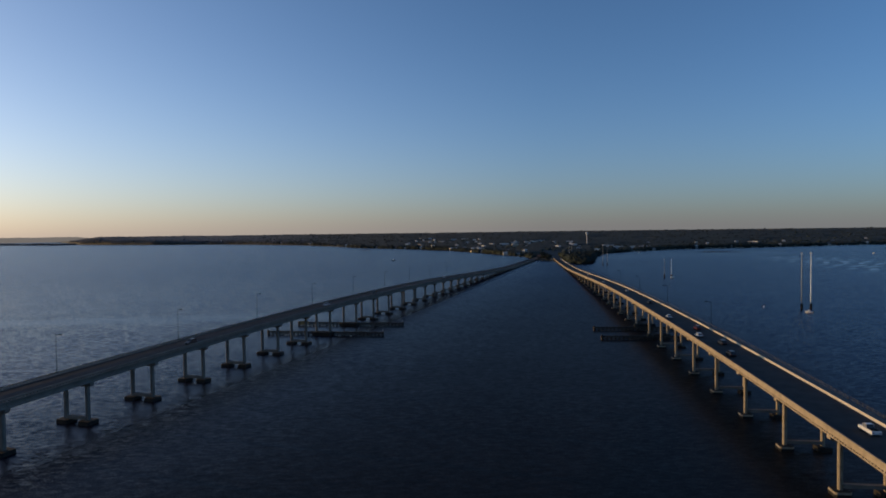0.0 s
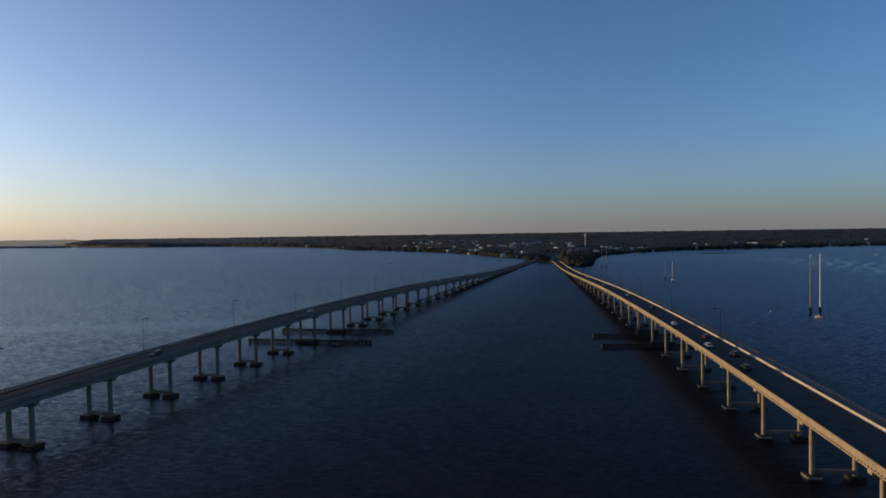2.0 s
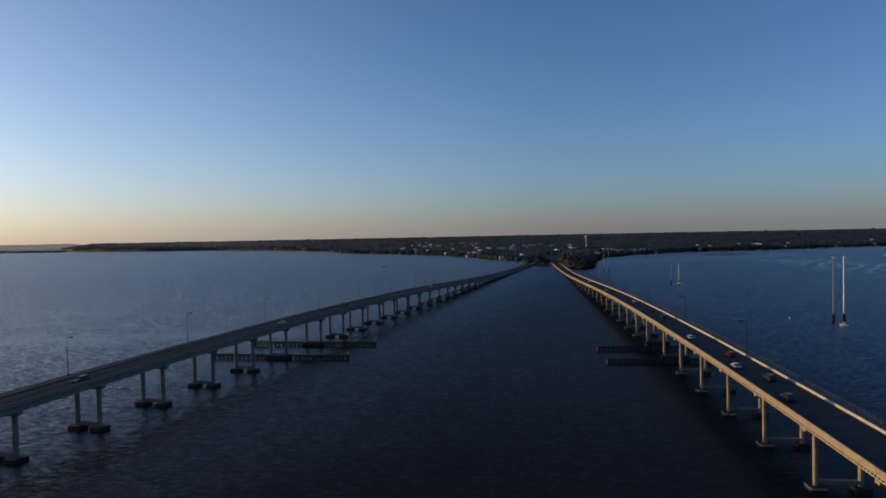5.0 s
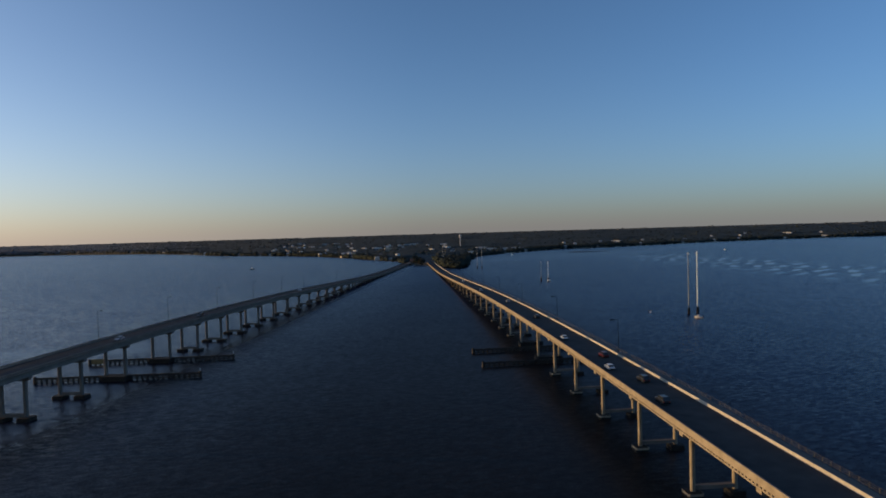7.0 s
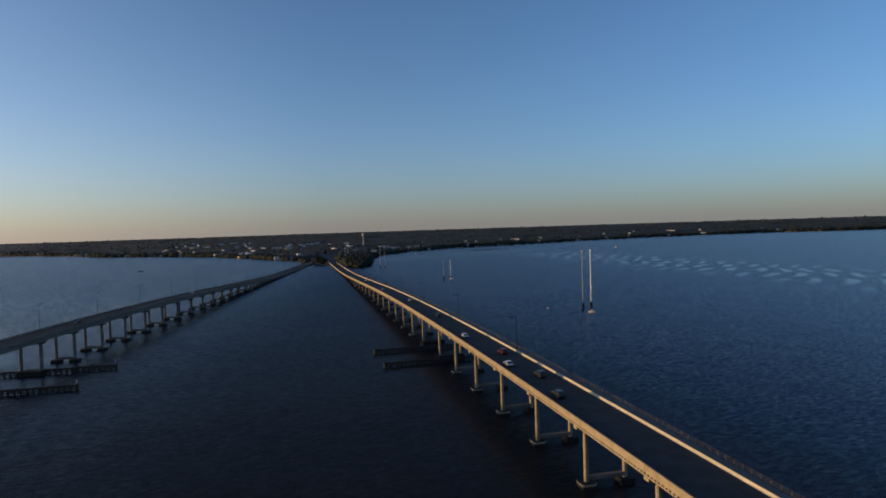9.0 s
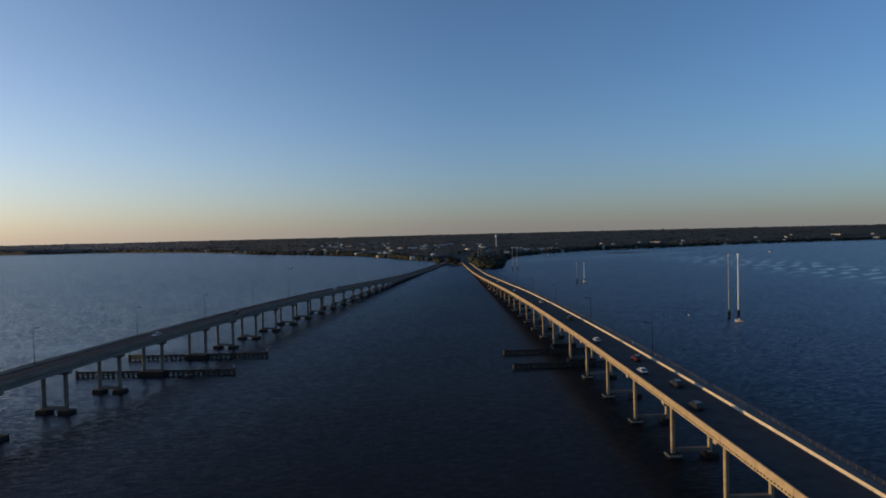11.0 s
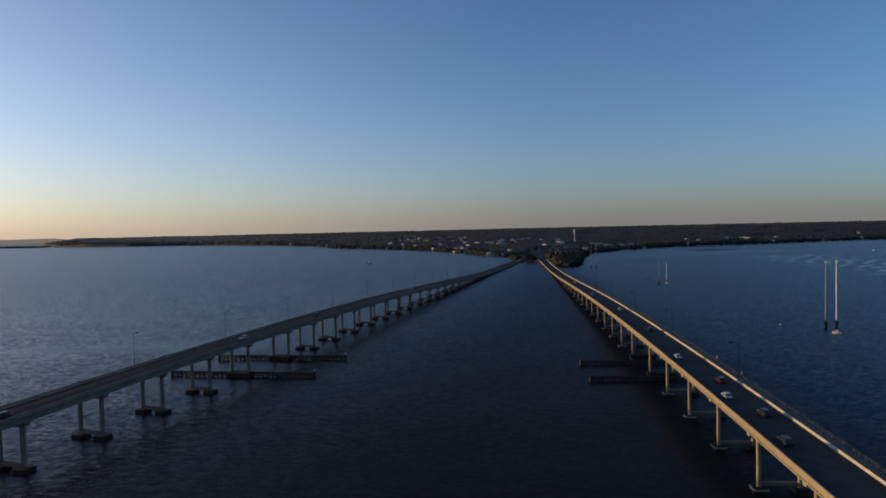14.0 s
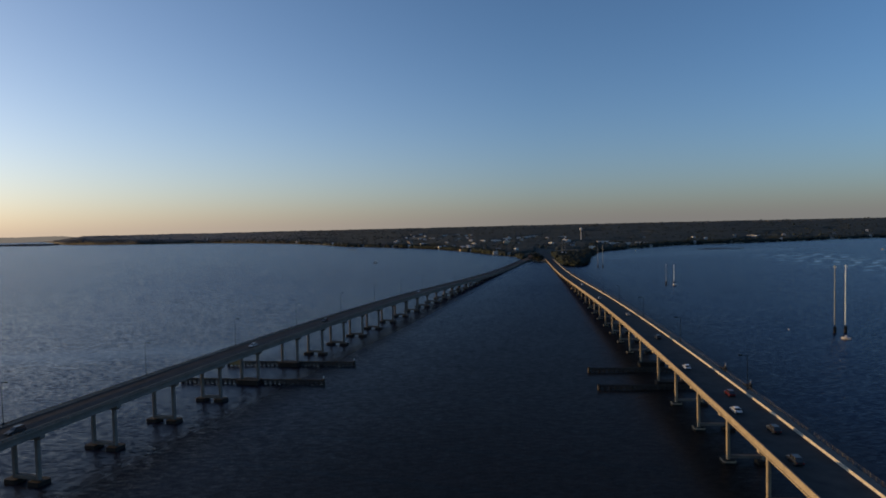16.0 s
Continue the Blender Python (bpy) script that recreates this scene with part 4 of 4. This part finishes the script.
def woods(name, label, count, pick, size, flat, sub=2, leaf=None):
    """Crowns of far trees: many small uneven clumps joined in one mesh."""
    bm = bmesh.new()
    bmesh.ops.create_icosphere(bm, subdivisions=sub, radius=1.0)
    unit = np.array([v.co for v in bm.verts])
    tri = np.array([[v.index for v in f.verts] for f in bm.faces])
    bm.free()
    gen = np.random.RandomState(count)
    verts, faces, hazed = [], [], []
    for _ in range(count):
        got = pick(gen)
        if got is None:
            continue
        x, y, grow = got
        stand = noise.noise((x * 0.006, y * 0.006, 2.0))
        if stand > 0.28 and gen.rand() < 0.75:
            continue
        grow *= 1.0 - 0.55 * stand + 0.25 * noise.noise((x * 0.03, y * 0.03, 5.0))
        w, h = size * grow * gen.uniform(0.5, 1.5), size * grow * flat * gen.uniform(0.7, 1.4)
        g = ground_z(x, y)
        for c in range(2 if grow < 1.4 else 1):
            lump = 1 + 0.28 * gen.standard_normal(len(unit))
            p = unit * lump[:, None] * (w * 0.5, w * 0.5, h * 0.55)
            p += (x + gen.uniform(-0.3, 0.3) * w * c, y + gen.uniform(-0.3, 0.3) * w * c, g + (1.5 if sub == 1 else 0.0) + h * gen.uniform(0.42, 0.62))
            faces.append(tri + len(unit) * len(verts))
            verts.append(p)
            # clumps towards the left take the colour paled in place of haze
            hazed += [int(math.degrees(math.atan2(x, y)) + gen.normal(0, 5) < -15)] * len(tri)
    me = bpy.data.meshes.new(name)
    v, f = np.concatenate(verts), np.concatenate(faces)
    me.from_pydata(v.tolist(), [], f.tolist())
    me.materials.append(leaf or LEAF)
    me.materials.append(HAZED_LEAF)
    me.polygons.foreach_set("material_index", hazed)
    me.polygons.foreach_set("use_smooth", [True] * len(me.polygons))
    tagged(place(name, me), label, "woods", kind="stuff")


CL = np.array(CLEAR)


def open_here(b, r):
    away = np.abs(CL[:, 0] - b) * radians(1) * r
    return bool(np.any((away < CL[:, 2] + 3) & (r < CL[:, 1] + 12) & (r > CL[:, 1] - CL[:, 3])))


def pick_front(gen):
    b = gen.uniform(-37, 56)
    r = shore(b) + 13 + 55 * gen.rand() ** 1.3
    x, y = polar(b, r)
    return None if open_here(b, r) or on_road(x, y) or r > 4850 else (x, y, 0.9 + r / 8000)


def pick_deep(gen):
    b = gen.uniform(-37, 56)
    r0 = shore(b)
    r = r0 + 40 + (4860 - r0) * gen.rand() ** 1.7
    x, y = polar(b, r)
    return None if open_here(b, r) or on_road(x, y) or r > 4860 else (x, y, 0.8 + r / 4500)


def pick_ridge(gen):
    b = gen.uniform(-30.7, 56)
    r = gen.uniform(max(4300, shore(b) + 15), 4880)
    x, y = polar(b, r)
    return x, y, 1.9


def pick_island(gen):
    b = gen.uniform(-43, -30.5)
    r = float(np.interp(b, [q[0] for q in ISLAND], [q[1] for q in ISLAND])) + 12 + min(1.0, (-30.2 - b) / 1.2) * gen.uniform(0, 195)
    x, y = polar(b, r)
    return x, y, 1.0


def pick_point(gen):
    b = gen.uniform(9.8, 14.3)
    r = shore(b) + 5 + 330 * gen.rand()
    x, y = polar(b, r)
    return None if open_here(b, r) or on_road(x, y) else (x, y, 1.0)


def canopy():
    """The closed leaf roof of the woods behind the shore, uneven from crown to crown, with clearings."""
    gen = np.random.RandomState(5)
    rows = 130
    bearings = [-30.7 + 0.1 * i for i in range(868)]
    verts, faces = [], []
    for b in bearings:
        r0 = shore(b) + 14
        for k in range(rows):
            r = r0 + (4880 - r0) * (k / (rows - 1)) ** 1.5
            x, y = polar(b, r)
            tall = 4.0 + 2.4 * noise.noise((x * 0.009, y * 0.009, 1.0)) + 1.0 * noise.noise((x * 0.05, y * 0.05, 4.0)) + 0.3 * gen.standard_normal()
            if k == 0 or noise.noise((x * 0.006, y * 0.006, 2.0)) > 0.34 or open_here(b, r) or on_road(x, y):
                tall = -0.6
            verts.append((x, y, ground_z(x, y) + max(tall, -0.6)))
    for i in range(len(bearings) - 1):
        for k in range(rows - 1):
            faces.append((i * rows + k, (i + 1) * rows + k, (i + 1) * rows + k + 1, i * rows + k + 1))
    me = bpy.data.meshes.new("woods_canopy")
    me.from_pydata(verts, [], faces)
    me.materials.append(LEAF)
    me.materials.append(HAZED_LEAF)
    # leaf roof paled towards the left, haze put into its colour
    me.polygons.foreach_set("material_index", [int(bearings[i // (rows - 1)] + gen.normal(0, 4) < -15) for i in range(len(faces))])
    me.polygons.foreach_set("use_smooth", [True] * len(me.polygons))
    tagged(place("woods_canopy", me), "closed dark green roof of leaves over the flat woods", "woods", kind="stuff")


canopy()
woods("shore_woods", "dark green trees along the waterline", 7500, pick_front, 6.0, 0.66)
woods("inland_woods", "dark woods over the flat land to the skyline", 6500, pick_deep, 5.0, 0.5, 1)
woods("ridge_woods", "distant tree line on the horizon", 4200, pick_ridge, 9.0, 0.13, 1, HAZED_LEAF)
woods("island_woods", "low mangroves on the bank in the open bay", 2400, pick_island, 9.0, 0.6, 1, HAZED_LEAF)
woods("point_woods", "dense dark trees on the wooded point beside the bridge", 1300, pick_point, 6.5, 0.7)


def tree(label, height, spread, seed):
    """A broad shore tree: leaning tapered trunk, limbs, and a crown of many small uneven clumps with gaps."""
    thing = tagged(new("tree"), label, "tree", group="shore trees")
    gen = random.Random(seed)
    bm = bmesh.new()
    add_ring(bm, [(-0.5, 0.34), (height * 0.25, 0.24), (height * 0.55, 0.14)], 8)
    trunk = part("trunk", bm, BARK, thing)
    tips = []
    for i in range(6):
        a, up = 1.05 * i + gen.uniform(-0.3, 0.3), gen.uniform(0.5, 0.9)
        tip = Vector((math.cos(a) * spread * 0.55, math.sin(a) * spread * 0.55, height * up))
        root = Vector((0, 0, height * gen.uniform(0.25, 0.5)))
        tips.append(tip)
        bm = bmesh.new()
        side = Vector((-math.sin(a), math.cos(a), 0)) * 0.09
        lo = [bm.verts.new(root + d) for d in (side, Vector((0, 0, 0.09)), -side)]
        hi = [bm.verts.new(tip + d * 0.3) for d in (side, Vector((0, 0, 0.09)), -side)]
        for j in range(3):
            k = (j + 1) % 3
            bm.faces.new((lo[j], lo[k], hi[k], hi[j]))
        part("limb", bm, BARK, trunk)
    bm = bmesh.new()
    for i in range(70):
        tip = gen.choice(tips)
        c = tip * gen.uniform(0.55, 1.1) + Vector((gen.gauss(0, 0.9), gen.gauss(0, 0.9), gen.gauss(0.4, 0.7)))
        c.z = max(c.z, height * 0.3)
        r = gen.uniform(0.45, 1.05)
        made = bmesh.ops.create_icosphere(bm, subdivisions=1, radius=r, matrix=Matrix.Translation(c))
        for v in made["verts"]:
            v.co += Vector((gen.gauss(0, 0.16), gen.gauss(0, 0.16), gen.gauss(0, 0.12)))
    part("crown", bm, LEAF, thing)
    return thing


TREES = [tree("dark green broad tree on the wooded shore", 9.0, 5.5, 3), tree("tall dark green tree rising above the shore woods", 12.5, 5.0, 8), tree("low spreading dark green shore tree", 6.5, 5.0, 21)]
fresh = [True] * 3
for i in range(74):
    if i >= 60:
        b = rng.uniform(8.75, 9.75)
        r = shore(b) + rng.uniform(8, 70)
    elif i < 26:
        b = rng.uniform(10.6, 13.4)
        r = shore(b) + rng.uniform(4, 60)
    else:
        b = rng.uniform(-8, 30)
        r = shore(b) + rng.uniform(6, 30)
    x, y = polar(b, r)
    if on_road(x, y) or (i < 60 and 8.4 < b < 10.2):
        continue
    j = rng.randrange(3)
    m = pose(x, y, ground_z(x, y), 0, 0, rng.uniform(0, 360))
    if fresh[j]:
        TREES[j].matrix_basis = m
        fresh[j] = False
    else:
        copy_thing(TREES[j], m)


# ---- jetty, beach and boats ----
def jetty(x0, y0, x1, y1, label):
    thing = tagged(new("jetty"), label, "jetty", group="jetties")
    d = Vector((x1 - x0, y1 - y0))
    n = int(d.length / 6)
    box_part("deck", TIMBER, thing, [(0, d.length, -1.6, 1.6, 1.25, 1.55)])
    pile = mesh_of("post", TIMBER, lambda bm: add_ring(bm, [(-1.5, 0.22), (2.3, 0.2)], 7))
    for i in range(n + 1):
        for y in (-1.7, 1.7):
            place("post", pile, thing, Matrix.Translation((i * d.length / n, y, 0)))
    thing.matrix_basis = pose(x0, y0, 0, 0, 0, math.degrees(math.atan2(d.y, d.x)))


jetty(548, 1335, 632, 1322, "low dark timber jetty off the shore")
jetty(566, 1352, 612, 1346, "low dark timber jetty off the shore")
jetty(-236, 1795, -205, 1755, "timber jetty running out from a shore house")


def motorboat(label, hull_mat):
    thing = tagged(new("motorboat"), label, "boat", group="small boats")
    bm = bmesh.new()
    rows = [(-3.6, 1.2, 0.9), (-1.0, 1.35, 0.95), (1.5, 1.1, 1.05), (3.0, 0.5, 1.2), (3.7, 0.05, 1.3)]
    rings = []
    for x, w, z in rows:
        rings.append([bm.verts.new(p) for p in ((x, -w, z), (x - 0.1, -w * 0.75, -0.2), (x - 0.1, w * 0.75, -0.2), (x, w, z))])
    for p, q in zip(rings, rings[1:]):
        for i in range(4):
            j = (i + 1) % 4
            bm.faces.new((p[i], p[j], q[j], q[i]))
    bm.faces.new(rings[0])
    bm.faces.new(rings[-1][::-1])
    part("hull", bm, hull_mat, thing)
    bm = bmesh.new()
    add_prism(bm, [(-0.8, 0.9), (0.8, 0.9), (0.65, 2.2), (-0.65, 2.2)], -0.6, 1.1)
    part("cabin", bm, WHITE_WALL, thing)
    box_part("outboard", DARK_STEEL, thing, [(-4.1, -3.55, -0.25, 0.25, 0.1, 1.5)])
    return thing


boat = motorboat("small white motorboat lying on the calm water", WHITE_WALL)
boat.matrix_basis = pose(815, 1180, 0, 0, 0, 30)
copy_thing(boat, pose(705, 1560, 0, 0, 0, 160))
copy_thing(boat, pose(418, 1330, 0, 0, 0, 100))
copy_thing(boat, pose(230.0, 391.5, 0, 0, 0, 152) @ Matrix.Diagonal((0.6, 0.75, 0.85, 1)))
dark_boat = motorboat("small dark motorboat lying on the calm water", CAR_DARK)
dark_boat.matrix_basis = pose(-92, 1150, 0, 0, 0, 200)


def buoy(x, y):
    thing = tagged(new("buoy"), "small grey-white round mooring buoy floating on the water", "buoy")
    bm = bmesh.new()
    add_ring(bm, [(-0.4, 0.2), (0.0, 0.36), (0.3, 0.4), (0.6, 0.26), (0.85, 0.1)], 14)
    part("float", bm, PALE_ROOF, thing)
    bm = bmesh.new()
    add_ring(bm, [(0.84, 0.05), (1.15, 0.05)], 8)
    part("mooring_eye", bm, STEEL, thing)
    thing.matrix_basis = pose(x, y, 0)


buoy(217.0, 422.0)


# ---- cars on the bridges ----
def loft(bm, rows):
    """A closed skin over cross rows of (x, half width, z bottom, z top)."""
    rings = [[bm.verts.new(p) for p in ((x, -w, lo), (x, -w, hi - 0.06), (x, -w + 0.1, hi), (x, w - 0.1, hi), (x, w, hi - 0.06), (x, w, lo))] for x, w, lo, hi in rows]
    for p, q in zip(rings, rings[1:]):
        for i in range(6):
            j = (i + 1) % 6
            bm.faces.new((p[i], p[j], q[j], q[i]))
    bm.faces.new(rings[0][::-1])
    bm.faces.new(rings[-1])


def car(label, paint, kind):
    thing = tagged(new("car"), label, "pickup truck" if kind == "pickup" else "car", group="cars on the bridges")
    long = {"sedan": 4.7, "suv": 4.8, "pickup": 5.2}[kind]
    h = long / 2
    bm = bmesh.new()
    belt = 0.92 if kind == "sedan" else 1.08
    if kind == "pickup":
        loft(bm, [(-h, 0.92, 0.45, 1.08), (-h + 0.1, 0.97, 0.38, 1.12), (h - 1.3, 0.97, 0.38, 1.1), (h - 0.15, 0.93, 0.4, 1.0), (h, 0.85, 0.45, 0.8)])
    else:
        loft(bm, [(-h, 0.84, 0.45, belt - 0.08), (-h + 0.15, 0.9, 0.32, belt), (-h + 1.1, 0.91, 0.3, belt), (h - 1.3, 0.9, 0.3, belt), (h - 0.2, 0.86, 0.34, belt - 0.22), (h, 0.78, 0.42, belt - 0.36)])
    body = part("body", bm, paint, thing)
    top = {"sedan": 1.45, "suv": 1.78, "pickup": 1.85}[kind]
    x0, x1 = {"sedan": (-1.75, 1.05), "suv": (-2.25, 1.05), "pickup": (-0.5, 1.5)}[kind]
    bm = bmesh.new()
    loft(bm, [(x0, 0.78, belt - 0.02, belt + 0.02), (x0 + 0.45, 0.68, belt - 0.02, top - 0.05), (x0 + 0.55, 0.67, belt - 0.02, top - 0.07), (x1 - 0.75, 0.67, belt - 0.02, top - 0.06), (x1, 0.78, belt - 0.02, belt + 0.02)])
    cabin = part("window", bm, WINDOW, thing, "dark glass of the cabin")
    bm = bmesh.new()
    loft(bm, [(x0 + 0.42, 0.70, top - 0.12, top), (x1 - 0.8, 0.70, top - 0.12, top)])
    part("roof", bm, paint, thing)
    for x in (x0 + 0.35, (x0 + x1) / 2 - 0.1, x1 - 0.55):
        for y in (-0.74, 0.74):
            box_part("pillar", paint, thing, [(x - 0.06, x + 0.06, y - 0.04, y + 0.04, belt - 0.03, top - 0.08)])
    if kind == "pickup":
        box_part("bed_floor", DARK_STEEL, thing, [(-h + 0.2, -0.55, -0.8, 0.8, 1.121, 1.14)])
    wheel_mesh = mesh_of("wheel", RUBBER, lambda bm: (add_ring(bm, [(-0.11, 0.28), (-0.09, 0.34), (0.09, 0.34), (0.11, 0.28)], 16)))
    rim_mesh = mesh_of("rim", STEEL, lambda bm: add_ring(bm, [(-0.125, 0.16), (0.125, 0.16)], 12))
    for x in (-h + 0.95, h - 0.95):
        for y in (-0.84, 0.84):
            w = place("wheel", wheel_mesh, thing, pose(x, y, 0.34, 90))
            place("rim", rim_mesh, w)
    for y in (-0.62, 0.62):
        box_part("headlight", LAMP_GLASS, thing, [(h - 0.12, h + 0.015, y - 0.18, y + 0.18, 0.56, 0.7)])
        box_part("tail_light", TAIL_RED, thing, [(-h - 0.02, -h + 0.1, y - 0.16, y + 0.16, 0.68, 0.84)])
    for x in (-h + 0.02, h - 0.02):
        box_part("bumper", DARK_STEEL, thing, [(x - 0.06, x + 0.06, -0.8, 0.8, 0.34, 0.5)])
    return thing


white_pickup = car("white pickup truck driving on the pale bridge", CAR_WHITE, "pickup")
white_sedan = car("white sedan car on the shaded bridge roadway", CAR_WHITE, "sedan")
red_car = car("dark red car on the shaded bridge roadway", CAR_RED, "suv")
dark_car = car("dark grey car on the shaded bridge roadway", CAR_DARK, "suv")
silver_car = car("silver sedan car on the bridge roadway", CAR_SILVER, "sedan")
done = set()
for thing, line, s, o, back in ((red_car, EAST, 92.5, 5.2, False), (white_sedan, EAST, 77, 1.6, False), (dark_car, EAST, 62, 5.1, False), (dark_car, EAST, 43, 1.8, False),
                                (silver_car, EAST, 251, 5.3, False), (white_pickup, EAST, -28, 5.3, False), (white_sedan, EAST, 125, 2.0, False),
                                (dark_car, EAST, 180, 4.9, False), (silver_car, EAST, 338, 2.2, False), (white_sedan, EAST, 470, 5.0, False),
                                (dark_car, WEST, 47, -1.0, True), (silver_car, WEST, 156, -2.0, True), (dark_car, WEST, 224, -2.5, True), (white_sedan, WEST, 392, -5.6, True)):
    m = line.pose_at(s, o, 0.0, back)
    if thing.name in done:
        copy_thing(thing, m)
    else:
        thing.matrix_basis = m
        done.add(thing.name)
